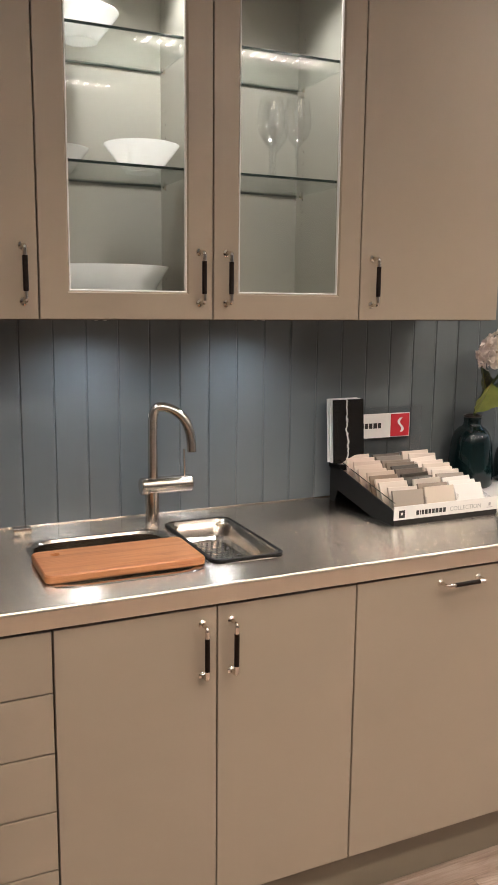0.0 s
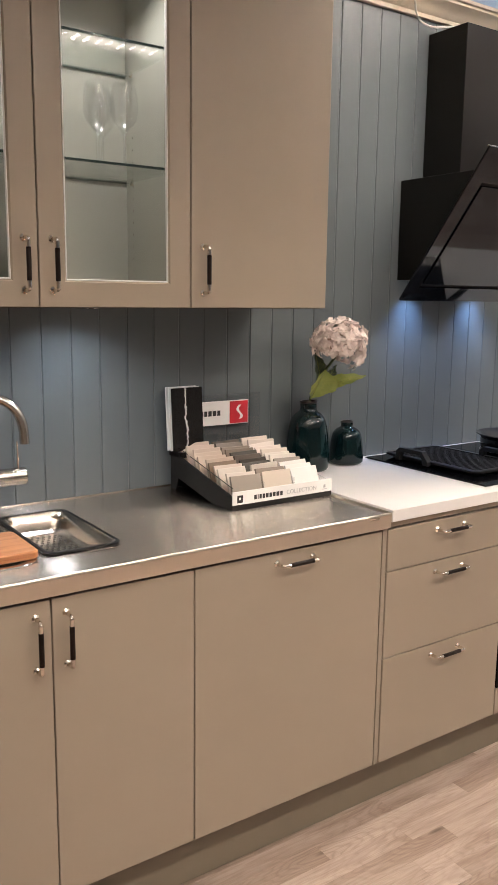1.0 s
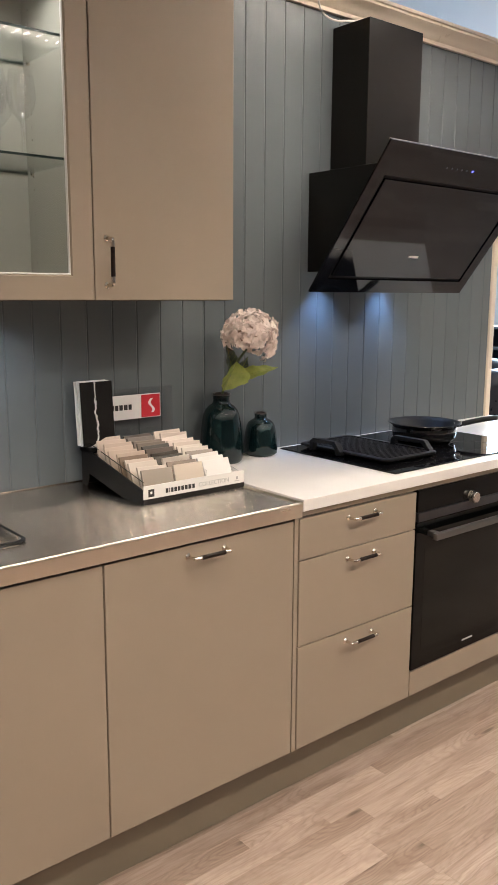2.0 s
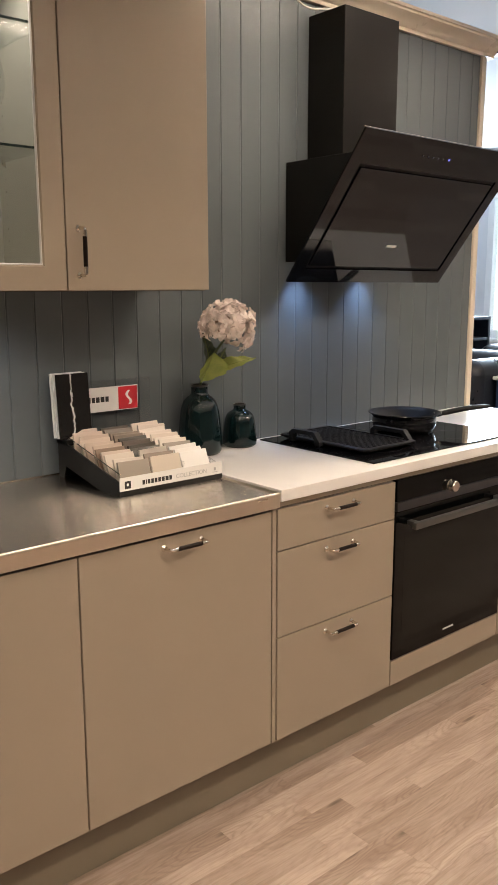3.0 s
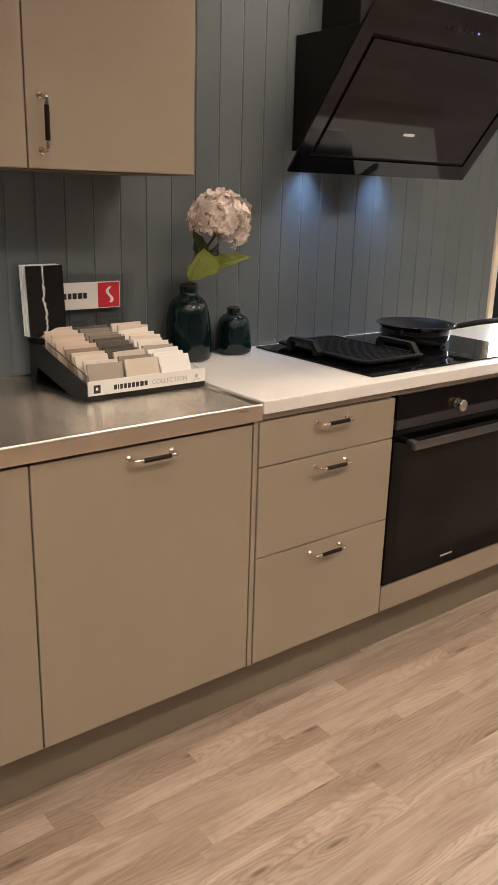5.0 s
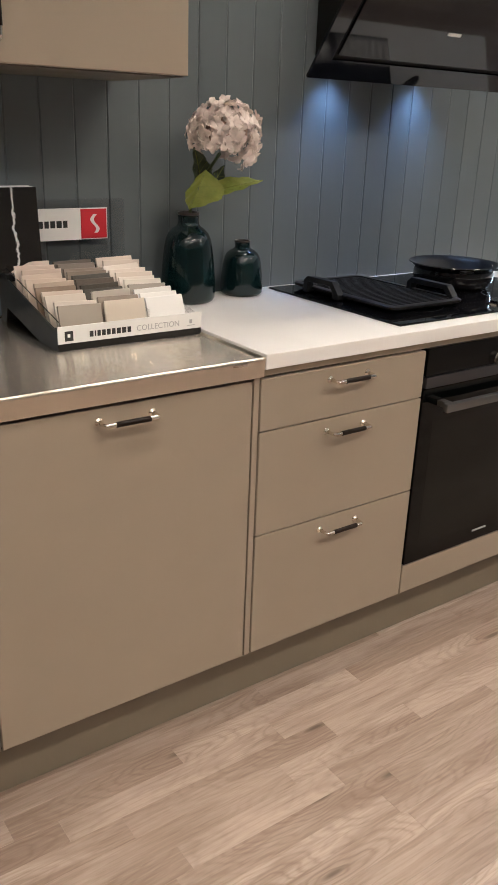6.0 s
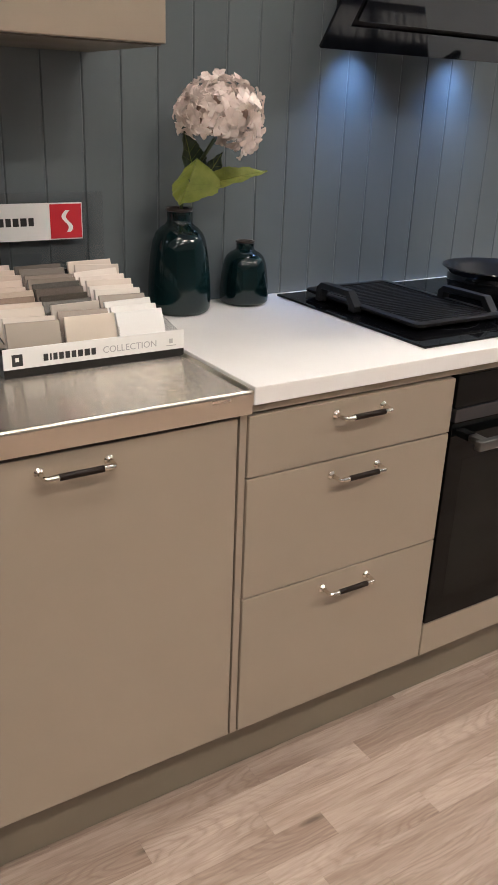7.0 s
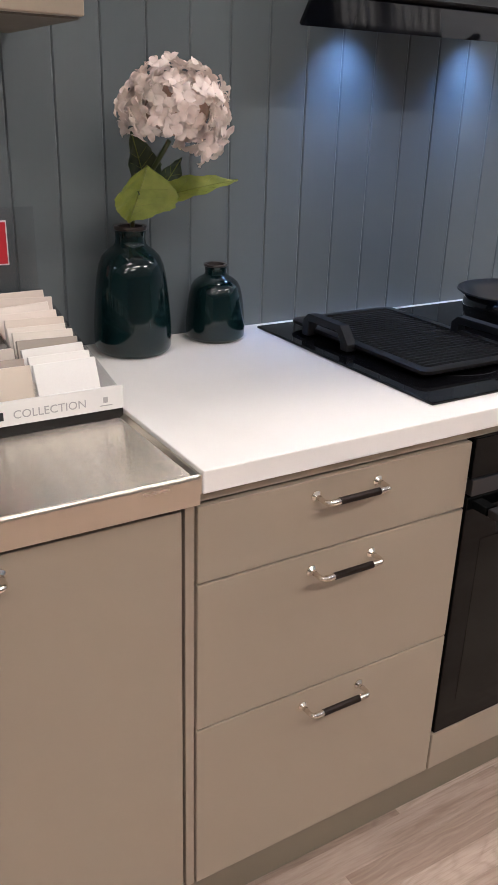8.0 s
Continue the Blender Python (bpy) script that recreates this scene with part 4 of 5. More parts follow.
# ribbed griddle plate with two raised side handles
gr = thing("griddle_plate", (2.2, 1.84, HZ), "ribbed black cast griddle plate lying on the hob", "griddle plate")
gx0, gx1, gy0, gy1 = 2.062, 2.330, 1.630, 2.050
bm = bmesh.new()
r = 0.018
loops = [round_rect(gx0 + 0.020, gx1 - 0.020, gy0 + 0.020, gy1 - 0.020, r, HZ + 0.0005), round_rect(gx0, gx1, gy0, gy1, r, HZ + 0.012), round_rect(gx0, gx1, gy0, gy1, r, HZ + 0.018), round_rect(gx0 + 0.003, gx1 - 0.003, gy0 + 0.003, gy1 - 0.003, r, HZ + 0.020),
         round_rect(gx0 + 0.018, gx1 - 0.018, gy0 + 0.018, gy1 - 0.018, r * 0.6, HZ + 0.020), round_rect(gx0 + 0.021, gx1 - 0.021, gy0 + 0.021, gy1 - 0.021, r * 0.6, HZ + 0.007)]
rings = loft(bm, loops, cap=False)
bm.faces.new(rings[-1])
bmesh.ops.recalc_face_normals(bm, faces=bm.faces)
gplate = part("plate", bm, M_PLASTIC, gr)
k = gy0 + 0.030
while k < gy1 - 0.034:
    part("rib", prism([(k, HZ + 0.0072), (k + 0.0018, HZ + 0.0188), (k + 0.0056, HZ + 0.0188), (k + 0.0074, HZ + 0.0072)], "x", gx0 + 0.024, gx1 - 0.024), M_IRON, gplate)
    k += 0.0136


def griddle_handle(x, ya, yb):
    z = HZ + 0.012
    outline = [(ya - 0.016, z - 0.008), (ya - 0.016, z + 0.006), (ya + 0.012, z + 0.038), (yb - 0.012, z + 0.038), (yb + 0.004, z + 0.025), (yb + 0.006, z - 0.008), (yb - 0.014, z - 0.008),
               (yb - 0.016, z + 0.023), (ya + 0.022, z + 0.025), (ya + 0.008, z + 0.008), (ya + 0.008, z - 0.008)]
    part("side_handle", prism(outline, "x", x - 0.011, x + 0.011, 0.0016), M_IRON, gr, "raised black arched handle")


griddle_handle(gx0 - 0.006, 1.842, 1.972)
griddle_handle(gx1 - 0.008, 1.668, 1.826)

px, py = 2.548, 1.866
pan = thing("frying_pan", (px, py, HZ), "black enamelled frying pan with a long handle, on the hob", "frying pan")
prof = [(0.0, 0.0), (0.100, 0.0), (0.111, 0.004), (0.118, 0.014), (0.1215, 0.030), (0.1215, 0.042), (0.120, 0.050), (0.125, 0.057), (0.134, 0.062), (0.1375, 0.065), (0.136, 0.068)]
part("bowl", lathe(prof, (px, py, HZ + 0.004), 64), M_ENAMEL, pan)
prof = [(0.1359, 0.068), (0.131, 0.066), (0.119, 0.054), (0.108, 0.022), (0.095, 0.007), (0.0, 0.006)]
part("lining", lathe(prof, (px, py, HZ + 0.004), 64), M_IRON, pan, "matt dark non-stick lining")
dirv = Vector((0.885, -0.465, 0)).normalized()
st = Vector((px, py, HZ + 0.054)) + dirv * 0.122
part("ferrule", tube([st, st + dirv * 0.030 + Vector((0, 0, 0.004))], 0.0105, 16), M_CHROME, pan, "bright metal ferrule")
bm = bmesh.new()
side = Vector((-dirv.y, dirv.x, 0))
loops = []
for s, z, w, hgt in ((0.024, 0.003, 0.010, 0.008), (0.05, 0.007, 0.013, 0.010), (0.09, 0.014, 0.0125, 0.010), (0.13, 0.020, 0.013, 0.010), (0.18, 0.024, 0.0145, 0.0095), (0.222, 0.026, 0.013, 0.008), (0.236, 0.026, 0.006, 0.005)):
    c = st + dirv * s + Vector((0, 0, z))
    loops.append([c + side * (w * math.cos(a)) + Vector((0, 0, hgt * math.sin(a))) for a in (2 * math.pi * i / 16 for i in range(16))])
loft(bm, loops)
bmesh.ops.recalc_face_normals(bm, faces=bm.faces)
part("long_handle", bm, M_PLASTIC, pan, "curved black plastic handle")
st2 = Vector((px, py, HZ + 0.056)) - Vector((0.55, 0.83, 0)).normalized() * 0.126
part("pour_lip", slab(st2.x - 0.022, st2.x + 0.022, st2.y - 0.014, st2.y + 0.004, st2.z + 0.002, st2.z + 0.009, 0.003), M_PLASTIC, pan)

# ---- vases and flower ----


def vase(x, y, r, h, neck, label):
    t = thing("vase", (x, y, STONE), label, "vase", "dark glazed vases")
    s = h
    prof = [(0.0, 0.0), (r * 0.84, 0.0), (r * 0.93, 0.004), (r * 0.985, 0.05 * s), (r, 0.12 * s), (r * 0.995, 0.22 * s), (r * 0.965, 0.36 * s), (r * 0.925, 0.50 * s), (r * 0.875, 0.62 * s), (r * 0.82, 0.70 * s),
            (r * 0.73, 0.765 * s), (r * 0.58, 0.815 * s), (r * 0.45, 0.840 * s), (neck * 0.98, 0.865 * s), (neck * 0.93, 0.90 * s), (neck * 0.97, 0.965 * s)]
    part("body", lathe(prof, (x, y, STONE + 0.0004), 56), M_GLAZE, t)
    rim = [(neck * 0.97, 0.965 * s), (neck * 1.03, 0.972 * s), (neck * 1.04, 0.990 * s), (neck * 0.98, s), (neck * 0.80, 0.995 * s), (neck * 0.72, 0.95 * s), (neck * 0.72, 0.70 * s), (0.0, 0.70 * s)]
    part("rim", lathe(rim, (x, y, STONE + 0.0004), 48), M_RIM, t, "bare brown rim")


VX, VY = 1.703, 2.045
vase(VX, VY, 0.0725, 0.232, 0.029, "tall dark green glazed vase holding a hydrangea")
vase(1.888, 2.060, 0.0595, 0.149, 0.0225, "small empty dark green glazed vase")

flower = thing("hydrangea", (VX, VY, STONE + 0.17), "artificial dusty pink hydrangea on a leafy green stem", "flower")
HEAD = Vector((1.748, 1.955, 1.350))
part("stem", tube([(VX + 0.004, VY + 0.004, 1.100), (VX + 0.002, VY - 0.004, 1.17), (VX + 0.012, VY - 0.02, 1.22), (VX + 0.03, VY - 0.055, 1.27), tuple(HEAD - Vector((0.004, -0.01, 0.045)))], 0.0042, 10, None, 2), M_STEM, flower)


def leaf(base, tip, width, droop, face, material, label, belly=0.72, fold=0.30, blunt=0.85):
    """A pointed oval leaf from base to tip, folded along its midrib, with a toothed edge."""
    base, tip = Vector(base), Vector(tip)
    way = tip - base
    length = way.length
    way.normalize()
    side = way.cross(Vector(face)).normalized()
    up = side.cross(way).normalized()
    bm = bmesh.new()
    nu, nv = 22, 8
    top = []
    for i in range(nu + 1):
        u = i / nu
        w = width * (math.sin(math.pi * min(1, u * 1.02) ** belly) ** blunt if 0 < u < 0.98 else 0.02) * (1 + 0.05 * (i % 2))
        row = []
        for j in range(nv + 1):
            v = 2 * j / nv - 1
            ripple = 0.0025 * math.sin(u * 22 + abs(v) * 4) * abs(v)
            p = base + way * (u * length) + side * (v * w) + up * (fold * w * abs(v) - droop * u * u + ripple)
            row.append(p)
        top.append(row)
    upper = [[bm.verts.new(p) for p in row] for row in top]
    lower = [[bm.verts.new(p - up * 0.0007) for p in row] for row in top]
    for i in range(nu):
        for j in range(nv):
            bm.faces.new((upper[i][j], upper[i][j + 1], upper[i + 1][j + 1], upper[i + 1][j]))
            bm.faces.new((lower[i][j], lower[i + 1][j], lower[i + 1][j + 1], lower[i][j + 1]))
        for j in (0, nv):
            bm.faces.new((upper[i][j], upper[i + 1][j], lower[i + 1][j], lower[i][j]))
    bmesh.ops.recalc_face_normals(bm, faces=bm.faces)
    lf = part("leaf", bm, material, flower, label)
    bm = bmesh.new()
    mid = [base + way * (u * length) + up * (0.0006 - droop * u * u) for u in (0.0, 0.25, 0.5, 0.75, 0.95)]
    tube(mid, 0.0009, 6, bm)
    for u in (0.15, 0.3, 0.45, 0.6):
        for s in (-1, 1):
            w = width * math.sin(math.pi * u ** belly) ** blunt * 0.75
            a = base + way * (u * length) + up * (0.0005 - droop * u * u)
            u2 = u + 0.16
            b = base + way * (u2 * length) + side * (s * w) + up * (fold * w + 0.0008 - droop * u2 * u2)
            tube([a, b], 0.00035, 5, bm)
    part("vein", bm, M_VEINGREEN, lf, "leaf veins")
    return lf


leaf((1.690, 2.020, 1.166), (1.704, 1.962, 1.264), 0.060, 0.004, (0.10, -0.95, -0.25), M_LEAF, "broad yellow-green leaf", 1.4, 0.5, 0.75)
leaf((1.728, 2.005, 1.205), (1.868, 1.950, 1.252), 0.026, 0.016, (-0.1, -0.6, 0.8), M_LEAF, "narrow yellow-green leaf")
leaf((1.722, 2.005, 1.210), (1.692, 1.998, 1.318), 0.036, 0.004, (0.3, -0.95, 0.1), M_DARKLEAF, "dark green leaf")
leaf((1.735, 2.015, 1.20), (1.792, 2.010, 1.275), 0.024, 0.004, (0.2, -0.95, 0.1), M_DARKLEAF, "dark green leaf")

core = bmesh.new()
bmesh.ops.create_icosphere(core, subdivisions=3, radius=0.052, matrix=Matrix.Translation(HEAD + Vector((0.006, 0, 0.006))) @ Matrix.Diagonal((1.0, 1.0, 0.86, 1)))
for v in core.verts:
    v.co += (v.co - HEAD) * 0.10 * noise.noise(v.co * 40)
# brown core colour paints the shade showing between the florets
bloom = part("bloom", core, surface("core_shade_petal", (0.44, 0.31, 0.25), 0.8, vary=0.2, scale=60), flower, "round dusty pink bloom")


def floret_mesh(seed):
    """Four broad rounded petals, slightly cupped and ruffled, round a small bud."""
    rnd = random.Random(seed)
    bm = bmesh.new()
    for q in range(4):
        a0 = math.pi / 2 * q + rnd.uniform(-0.14, 0.14)
        size, lift = rnd.uniform(0.0195, 0.0245), rnd.uniform(0.30, 0.75)
        cup, twist, curl = rnd.uniform(0.05, 0.25), rnd.uniform(-0.3, 0.3), rnd.uniform(0.2, 0.7)
        rows = []
        for i in range(8):
            u = i / 7
            half = size * 0.41 * (0.10 + 0.90 * math.sin(math.pi * min(1.0, 0.03 + 0.80 * u ** 0.9)) ** 0.9) * (1.0, 1.0, 1.0, 1.0, 1.0, 0.99, 0.88, 0.42)[i]
            row = []
            for j in range(7):
                v = j / 3 - 1
                reach = size * (u - 0.07 * v * v * u)
                ruffle = 0.0011 * u * u * math.sin(5.5 * v + 2.1 * q + seed) + 0.0006 * u * math.sin(11 * v + seed)
                h = size * (lift * u - curl * u ** 3 * 0.8 + cup * v * v * u + twist * v * u * 0.4) + ruffle
                row.append(bm.verts.new((reach * math.cos(a0) - half * v * math.sin(a0), reach * math.sin(a0) + half * v * math.cos(a0), h + 0.0005 * q)))
            rows.append(row)
        for a, b in zip(rows, rows[1:]):
            for j in range(6):
                bm.faces.new((a[j], a[j + 1], b[j + 1], b[j]))
    bmesh.ops.create_icosphere(bm, subdivisions=1, radius=0.0022, matrix=Matrix.Translation((0, 0, 0.0025)))
    return mesh_of(bm, "floret", M_PETAL)


FLORETS = [floret_mesh(s) for s in range(8)]
rnd = random.Random(7)
for COUNT, shell, spread_tilt in ((98, 1.0, 0.48), (70, 0.82, 0.55)):
    for i in range(COUNT):
        zc = 1 - 2 * (i + 0.5) / COUNT
        a = i * 2.39996 + rnd.uniform(-0.15, 0.15)
        rr = math.sqrt(1 - zc * zc)
        nrm = Vector((rr * math.cos(a), rr * math.sin(a), zc))
        if zc < -0.86 or (zc < -0.42 and nrm.x < 0.25):
            continue
        lobe = max(0.0, nrm.dot(Vector((0.75, -0.1, -0.65)).normalized())) ** 3
        lump = shell * (1 + 0.16 * noise.noise(nrm * 2.9) + 0.16 * lobe + rnd.uniform(-0.13, 0.07))
        ob = new("floret", FLORETS[i % 8])
        ob.parent = bloom
        place = Vector((nrm.x * 0.082, nrm.y * 0.078, nrm.z * 0.073)) * lump + HEAD - ORIGIN[bloom]
        tilt = (nrm + spread_tilt * Vector((rnd.uniform(-1, 1), rnd.uniform(-1, 1), rnd.uniform(-1, 1)))).normalized()
        ob.matrix_basis = Matrix.Translation(place) @ tilt.to_track_quat("Z", "Y").to_matrix().to_4x4() @ Matrix.Rotation(rnd.uniform(0, 6.28), 4, "Z") @ Matrix.Scale(rnd.uniform(0.78, 1.0), 4)

# ---- stone sample display ----
DX0, DX1, DY0, DY1 = 1.206, 1.557, 1.749, 2.088
stand = thing("display_stand", (1.38, 1.92, STEEL), "black counter display tray with a white printed front", "display stand")
for xx, mat in ((DX0, M_PLASTIC), (DX1 - 0.004, M_ACRYLIC)):
    outline = [(DY0, STEEL + 0.0005), (DY0, STEEL + 0.040), (DY0 + 0.02, STEEL + 0.046), (DY1, STEEL + 0.118), (DY1, STEEL + 0.0005), (DY1 - 0.03, STEEL + 0.0005), (DY1 - 0.045, STEEL + 0.038), (DY0 + 0.10, STEEL + 0.0005)]
    part("side_panel", prism(outline, "x", xx, xx + 0.004), mat, stand)
part("base", prism([(DY0, STEEL + 0.006), (DY0, STEEL + 0.012), (DY1 - 0.004, STEEL + 0.075), (DY1 - 0.004, STEEL + 0.069)], "x", DX0 + 0.004, DX1 - 0.004), M_PLASTIC, stand)
part("back_panel", slab(DX0 + 0.004, DX1 - 0.004, DY1 - 0.004, DY1, STEEL + 0.0005, STEEL + 0.118, 0.0005), M_PLASTIC, stand)
label_strip = part("front_label", slab(DX0 - 0.0005, DX1 + 0.0005, DY0 - 0.004, DY0 - 0.0005, STEEL + 0.0165, STEEL + 0.0535, 0.0006), M_LABEL, stand, "white printed front strip")
part("front_foot", slab(DX0, DX1, DY0 - 0.003, DY0 - 0.0002, STEEL + 0.0005, STEEL + 0.016, 0.0005), M_PLASTIC, stand)


def bars(parent, x0, z0, widths, height, gap, y, material, label):
    bm = bmesh.new()
    x = x0
    for w in widths:
        slab(x, x + w, y, y + 0.0006, z0, z0 + height, 0, bm)
        x += w + gap
    return part("print", bm, material, parent, label)


YL = DY0 - 0.0046
bars(label_strip, 1.2205, STEEL + 0.022, [0.019], 0.021, 0, YL, M_INK, "small black square emblem")
bars(label_strip, 1.2265, STEEL + 0.030, [0.006], 0.007, 0, YL - 0.0006, M_LABEL, "")
bars(label_strip, 1.277, STEEL + 0.026, [0.0085, 0.003, 0.0075, 0.0085, 0.0085, 0.0085, 0.0095, 0.010, 0.0085], 0.0125, 0.0032, YL, M_INK, "row of dark printed bars")


def lettering(text, size, m, parent, material, label):
    cu = bpy.data.curves.new("lettering", "FONT")
    cu.body, cu.size, cu.extrude, cu.resolution_u = text, size, 0.0002, 3
    tmp = new("lettering", cu)
    bpy.context.view_layer.update()
    me = bpy.data.meshes.new_from_object(tmp.evaluated_get(bpy.context.evaluated_depsgraph_get()))
    bpy.data.objects.remove(tmp)
    me.materials.clear()
    me.materials.append(material)
    ob = new("lettering", me)
    ob.parent = parent
    ob.matrix_basis = Matrix.Translation(-ORIGIN[parent]) @ m
    return tagged(ob, label)


lettering("COLLECTION", 0.0178, pose(1.3885, YL, STEEL + 0.0265, 90), label_strip, M_GREYINK, "thin grey printed word")
bars(label_strip, 1.525, STEEL + 0.029, [0.007], 0.009, 0, YL, M_GREYINK, "small grey emblem")
bars(label_strip, 1.519, STEEL + 0.024, [0.020], 0.0015, 0, YL, M_GREYINK, "")
# clear dividers and wire edge
for xx in (1.3215, 1.4285):
    part("divider", prism([(DY0 + 0.012, STEEL + 0.014), (DY0 + 0.012, STEEL + 0.066), (DY1 - 0.006, STEEL + 0.125), (DY1 - 0.006, STEEL + 0.075)], "x", xx, xx + 0.002), M_ACRYLIC, stand, "clear plastic divider")
part("wire_rail", tube([(DX0 + 0.006, DY0 + 0.004, STEEL + 0.062), (DX0 + 0.006, DY1 - 0.01, STEEL + 0.135)], 0.0014, 8), M_TAP, stand, "thin metal side wire")

SLOPE = 0.063 / 0.339
chip_bm = slab(-0.0485, 0.0485, -0.0035, 0.0035, 0, 0.070, 0.0008, None, 1)
CHIP = mesh_of(chip_bm, "sample", M_SAMPLE)
TONES = {
    "left": [(0.36, 0.31, 0.255), (0.62, 0.54, 0.47), (0.60, 0.52, 0.44), (0.58, 0.47, 0.38), (0.24, 0.165, 0.11), (0.56, 0.44, 0.34), (0.60, 0.47, 0.37), (0.64, 0.51, 0.41), (0.60, 0.47, 0.38), (0.66, 0.53, 0.44), (0.63, 0.51, 0.42)],
    "middle": [(0.68, 0.59, 0.49), (0.24, 0.185, 0.14), (0.55, 0.49, 0.42), (0.034, 0.027, 0.017), (0.040, 0.031, 0.020), (0.070, 0.048, 0.032), (0.036, 0.029, 0.020), (0.17, 0.125, 0.09), (0.22, 0.17, 0.13), (0.15, 0.12, 0.095), (0.11, 0.09, 0.075)],
    "right": [(0.84, 0.82, 0.79), (0.82, 0.79, 0.75), (0.80, 0.77, 0.73), (0.34, 0.29, 0.24), (0.76, 0.69, 0.61), (0.74, 0.66, 0.58), (0.70, 0.60, 0.51), (0.74, 0.64, 0.56), (0.76, 0.67, 0.59), (0.70, 0.60, 0.52), (0.68, 0.58, 0.49)]}
WORDS = {"left": "beige stone sample chip standing in the display tray", "middle": "brown stone sample chip standing in the display tray", "right": "white stone sample chip standing in the display tray"}
rnd = random.Random(3)
for key, cx in (("left", 1.2705), ("middle", 1.3765), ("right", 1.4865)):
    for i, tone in enumerate(TONES[key]):
        y = DY0 + 0.018 + i * 0.0262 + rnd.uniform(-0.006, 0.006)
        z = STEEL + 0.0135 + (y - DY0) * SLOPE + 0.0035
        ob = new("stone_sample", CHIP)
        ob.matrix_basis = pose(cx + rnd.uniform(-0.005, 0.005), y, z + rnd.uniform(0, 0.004), -19 + rnd.uniform(-8, 5), rnd.uniform(-2.2, 2.2), rnd.uniform(-4, 4))
        ob.color = (*tone, 1)
        tagged(ob, WORDS[key], "stone sample", "stone samples in the display")

# three tall thin slabs leaning at the back of the tray
for i in range(3):
    mat = M_VEIN if i == 0 else M_LABEL
    s = slab(0, 0.108, 0, 0.006, 0, 0.190, 0.0008)
    ob = new("stone_slab", mesh_of(s, "stone_slab", mat))
    ob.matrix_basis = pose(1.194 - 0.0035 * i, 2.046 + 0.0115 * i, STEEL + 0.118 + 0.001 * i, -4, 0, 3)
    tagged(ob, ("black stone slab with one white vein, standing upright" if i == 0 else "thin white slab standing behind the black slab"), "stone slab", "upright stone slabs")
part("slab_ledge", slab(1.206, 1.300, 2.032, 2.098, STEEL + 0.100, STEEL + 0.1165, 0.001), M_PLASTIC, stand, "black ledge under the upright slabs")

sign = thing("counter_sign", (1.38, 2.095, STEEL + 0.118), "white and red printed sign in a clear acrylic holder", "sign")
holder = part("holder", slab(1.235, 1.545, 2.1005, 2.1030, STEEL + 0.079, 1.190, 0.0005), M_ACRYLIC, sign, "clear acrylic back sheet")
card = part("card", slab(1.238, 1.495, 2.0955, 2.1000, 1.0935, 1.1690, 0.0005), M_LABEL, sign, "white printed card")
part("red_panel", slab(1.4235, 1.4925, 2.0948, 2.0956, 1.0960, 1.1665, 0), M_RED, card, "red printed square")
bm = bmesh.new()
loft(bm, [[Vector((1.457 + 0.0075 * math.sin(u * 6.2 + 0.3) + dx - 0.001, yy, 1.109 + u * 0.045)) for u in [k / 14 for k in range(15)] for dx in (0,)] + [Vector((1.457 + 0.0075 * math.sin(u * 6.2 + 0.3) + 0.0085, yy, 1.109 + u * 0.045)) for u in [k / 14 for k in range(14, -1, -1)]] for yy in (2.0940, 2.0947)])
part("emblem", bm, M_LABEL, card, "white curved ribbon emblem")
bars(card, 1.262, 1.1235, [0.011, 0.004, 0.010, 0.011, 0.011, 0.011, 0.012, 0.013, 0.011], 0.0165, 0.004, 2.0949, M_INK, "row of dark printed bars")

# ---- office beyond the partition ----
shelf = thing("bookcase", (5.2, 3.65, 0), "dark open bookcase holding papers and boxes", "bookcase")
for xx in (4.80, 5.585):
    part("side_panel", slab(xx, xx + 0.028, 3.50, 3.80, 0.0, 1.25, 0.002), M_NAVY, shelf)
part("back_panel", slab(4.80, 5.613, 3.80, 3.815, 0.0, 1.25, 0), M_NAVY, shelf)
for z in (0.06, 0.40, 0.57, 0.74, 0.91, 1.07, 1.226):
    part("shelf", slab(4.829, 5.584, 3.50, 3.799, z, z + 0.022, 0.002), M_NAVY, shelf)
for xx, w, z, hh in ((5.24, 0.13, 0.932, 0.10), (5.42, 0.14, 0.932, 0.03), (5.22, 0.24, 0.762, 0.05), (5.0, 0.18, 1.092, 0.06), (5.33, 0.2, 0.592, 0.08)):
    solo("box", slab(xx, xx + w, 3.53, 3.74, z + 0.0005, z + hh, 0.003), M_LABEL, (xx, 3.6, z), "white paper box lying on the bookcase", "box", "boxes in the bookcase")



def armchair(x, y, depth, wide, arm_top, back_top, label):
    """A leather armchair with its front at x and its near side at y, facing the partition's end."""
    t = thing("armchair", (x + depth / 2, y + wide / 2, 0), label, "armchair", "leather armchairs")
    part("seat", slab(x + 0.04, x + depth - 0.18, y + 0.16, y + wide - 0.16, 0.14, 0.46, 0.05, None, 4), M_SOFA, t)
    part("backrest", slab(x + depth - 0.25, x + depth, y + 0.10, y + wide - 0.06, 0.40, back_top, 0.10, None, 6), M_SOFA, t)
    for yy in (y, y + wide - 0.18):
        part("armrest", slab(x, x + depth - 0.12, yy, yy + 0.18, 0.10, arm_top, 0.08, None, 6), M_SOFA, t)
    for xx in (x + 0.10, x + depth - 0.20):
        for yy in (y + 0.06, y + wide - 0.08):
            part("leg", lathe([(0.0, 0.0), (0.018, 0.0), (0.024, 0.12), (0.0, 0.12)], (xx, yy, 0), 16), M_GREYMETAL, t)


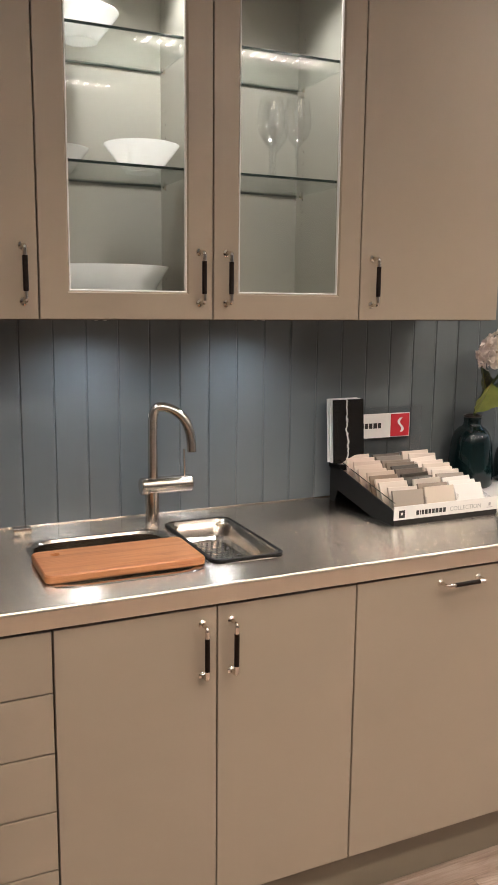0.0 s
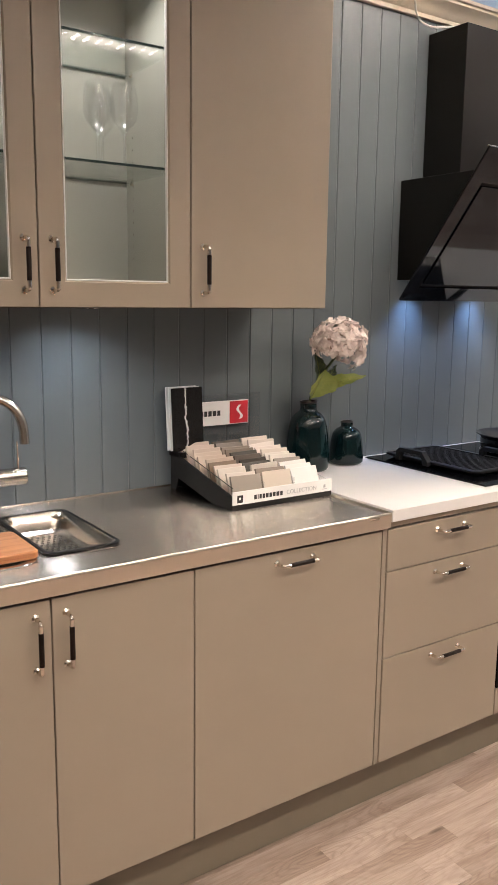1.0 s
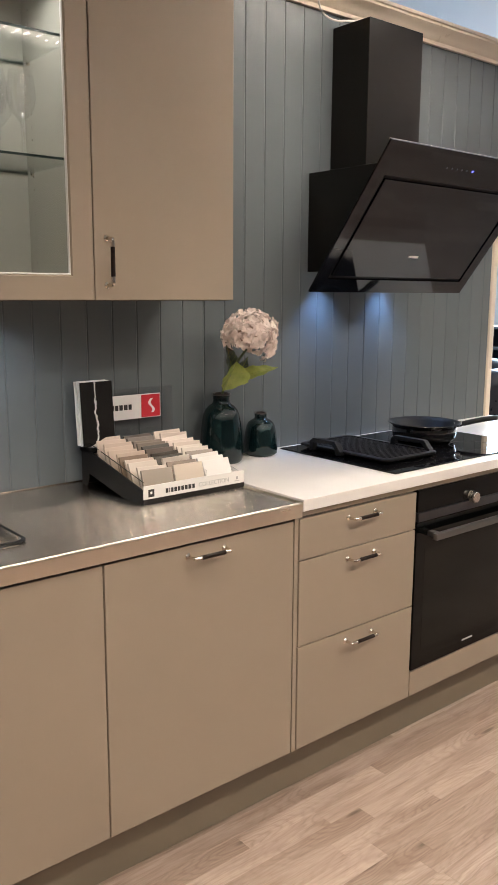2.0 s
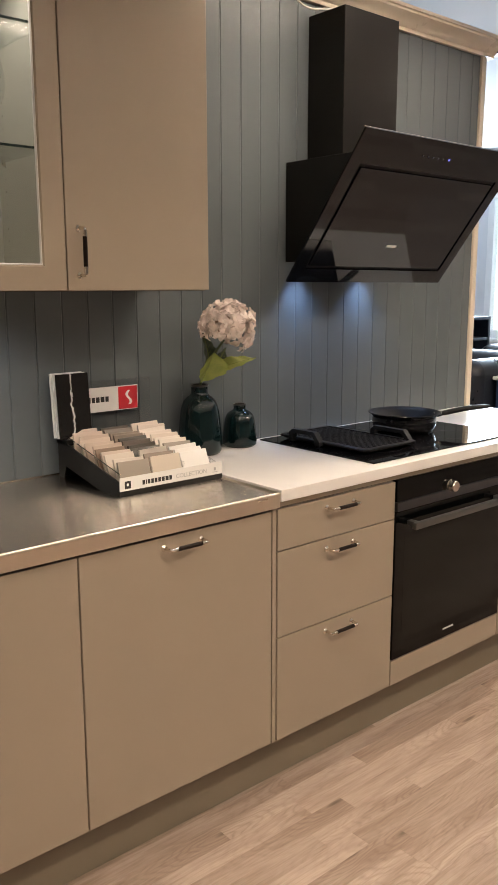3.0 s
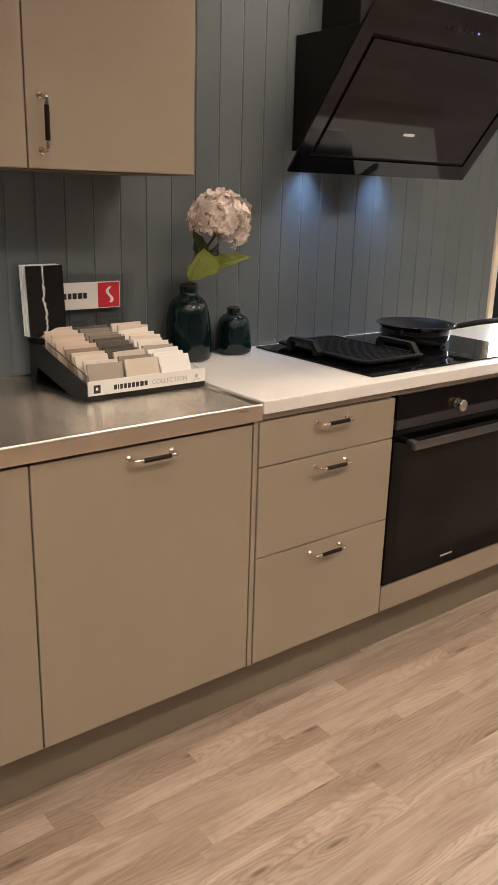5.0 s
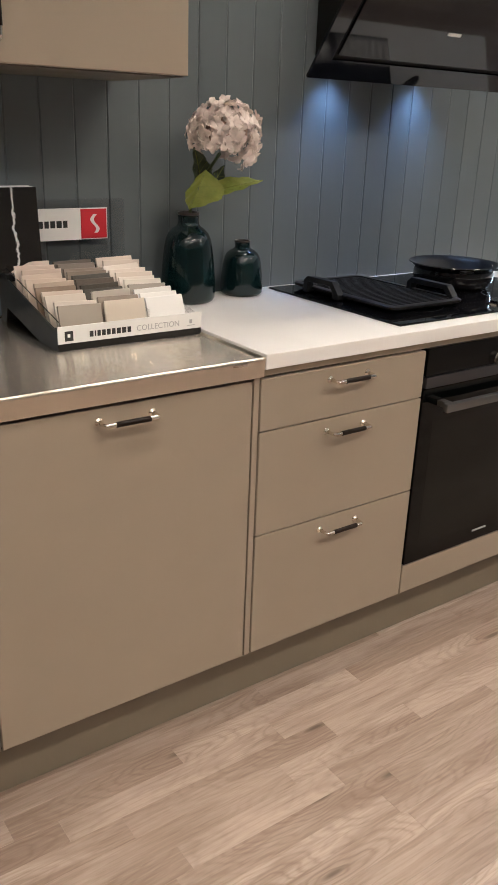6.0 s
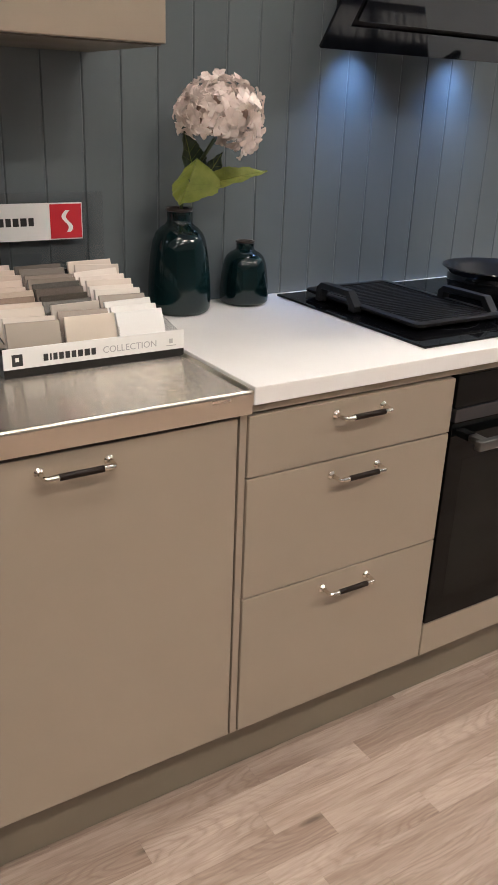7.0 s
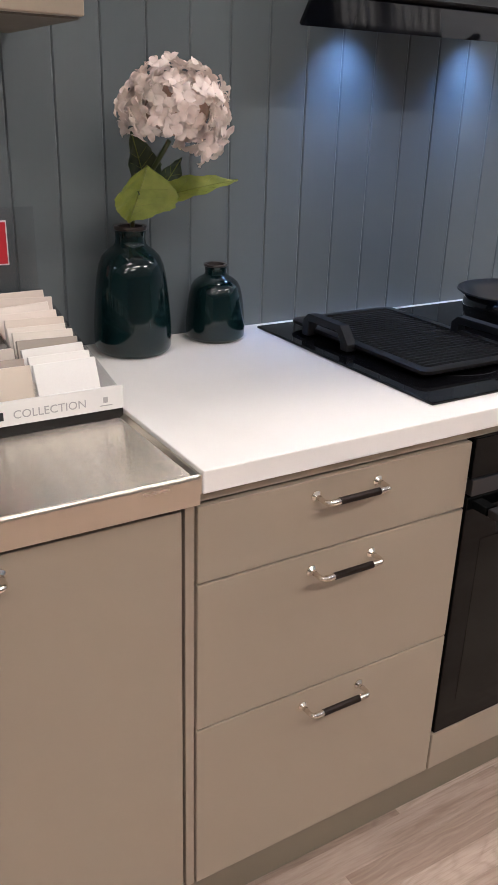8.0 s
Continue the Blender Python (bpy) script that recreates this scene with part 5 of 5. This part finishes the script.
armchair(4.66, 2.66, 0.84, 0.80, 0.86, 1.06, "black leather armchair with rounded padded arms")
armchair(3.88, 2.445, 0.72, 0.74, 1.075, 1.09, "high-armed black leather armchair beside the side table")

desk = thing("side_table", (4.3, 2.2, 0), "side table with white top and papers, sides coloured as blue-lit leather", "table")
# these panels stand in for the blue-lit side of a leather chair
for box in ((4.04, 4.06, 1.95, 2.42, 0.0, 0.966), (4.06, 4.46, 2.40, 2.42, 0.0, 0.966), (4.06, 4.46, 1.95, 1.97, 0.0, 0.966)):
    part("panel", slab(*box, 0.002), M_LITSIDE, desk)
part("top", slab(4.02, 4.48, 1.93, 2.435, 0.967, 0.988, 0.003), M_LABEL, desk, "white table top")
for bx, by, turn in ((4.16, 2.30, 12), (4.22, 2.12, -20)):
    ob = new("magazine", mesh_of(slab(-0.07, 0.07, -0.10, 0.10, 0, 0.022, 0.002), "magazine", M_LABEL))
    ob.matrix_basis = pose(bx, by, 0.9885, 0, 0, turn)
    tagged(ob, "white stack of papers lying on the side table", "papers", "papers on the table")

# ---- floorboards ----
STRIP = 0.0640
Y_FIRST = 1.501
rnd = random.Random(11)
LENGTHS = (0.40, 0.55, 0.72, 0.90)
BOARD = {}
for L in LENGTHS:
    b = bmesh.new()
    slab(0.0001, L - 0.0001, 0.0001, STRIP - 0.0001, -0.012, 0, 0.0003, b, 1)
    BOARD[L] = mesh_of(b, "floorboard", M_FLOOR)
ENDS = {0: 1.33, 1: 1.025, 2: 1.14, 3: 1.91, 4: 1.60, 5: 1.71, -1: 2.345}
far_strips = []
near = 0
for row in range(-2, 90):
    y1 = Y_FIRST - row * STRIP
    y0 = y1 - STRIP
    joint = ENDS.get(row, rnd.uniform(0.9, 1.5))
    spans, x = [], joint
    while x < 7.2:
        L = rnd.choice(LENGTHS)
        spans.append((x, L))
        x += L
    x = joint
    while x > -3.3:
        L = rnd.choice(LENGTHS)
        x -= L
        spans.append((x, L))
    for x, L in spans:
        if near < 300 and x + L > 0.0 and x < 3.4 and y0 > -0.45:
            ob = new("floorboard", BOARD[L])
            ob.parent = floor
            ob.location = (x, y0, 0)
            near += 1
        else:
            far_strips.append((x, y0, L))
for row in range(2, 82):
    y0 = Y_FIRST + row * STRIP
    if y0 > 6.5:
        break
    x = -3.4 + rnd.uniform(0, 0.5)
    while x < 7.2:
        L = rnd.choice(LENGTHS)
        far_strips.append((x, y0, L))
        x += L
verts, faces = [], []
for x, y, L in far_strips:
    k = len(verts)
    a, b, c, d = x + 0.0003, x + L - 0.0003, y + 0.0002, y + STRIP - 0.0002
    verts += [(a, c, 0), (b, c, 0), (b, d, 0), (a, d, 0), (a, c, -0.012), (b, c, -0.012), (b, d, -0.012), (a, d, -0.012)]
    faces += [(k, k + 1, k + 2, k + 3), (k, k + 4, k + 5, k + 1), (k + 1, k + 5, k + 6, k + 2), (k + 2, k + 6, k + 7, k + 3), (k + 3, k + 7, k + 4, k)]
me = bpy.data.meshes.new("floorboards")
me.from_pydata(verts, [], faces)


def oak_far():
    n = Nodes("light_oak_far_boards")
    r = n.t.nodes.new("ShaderNodeNewGeometry").outputs["Random Per Island"]
    grain = n.noise(n.coords(7, 190, 190), 1.0, 5, 0.65)
    flow = n.noise(n.coords(1.6, 11, 11), 1.5, 3, 0.5, 1.2)
    tone = n.ramp(r, [(0.0, (0.295, 0.218, 0.172)), (0.3, (0.40, 0.308, 0.252)), (0.65, (0.50, 0.396, 0.330)), (1.0, (0.33, 0.248, 0.198))])
    c = n.mix(n.span(flow, 0, 0.55, 0.4, 0.75), tone, (0.30, 0.205, 0.145))
    n.link(n.mix(n.span(grain, 0, 0.3, 0.5, 0.8), c, (0.25, 0.165, 0.11)), n.b.inputs["Base Color"])
    n.link(n.span(grain, 0.34, 0.5), n.b.inputs["Roughness"])
    return n.m


me.materials.append(oak_far())
ob = new("floorboards", me)
ob.parent = floor
tagged(ob, kind="stuff")
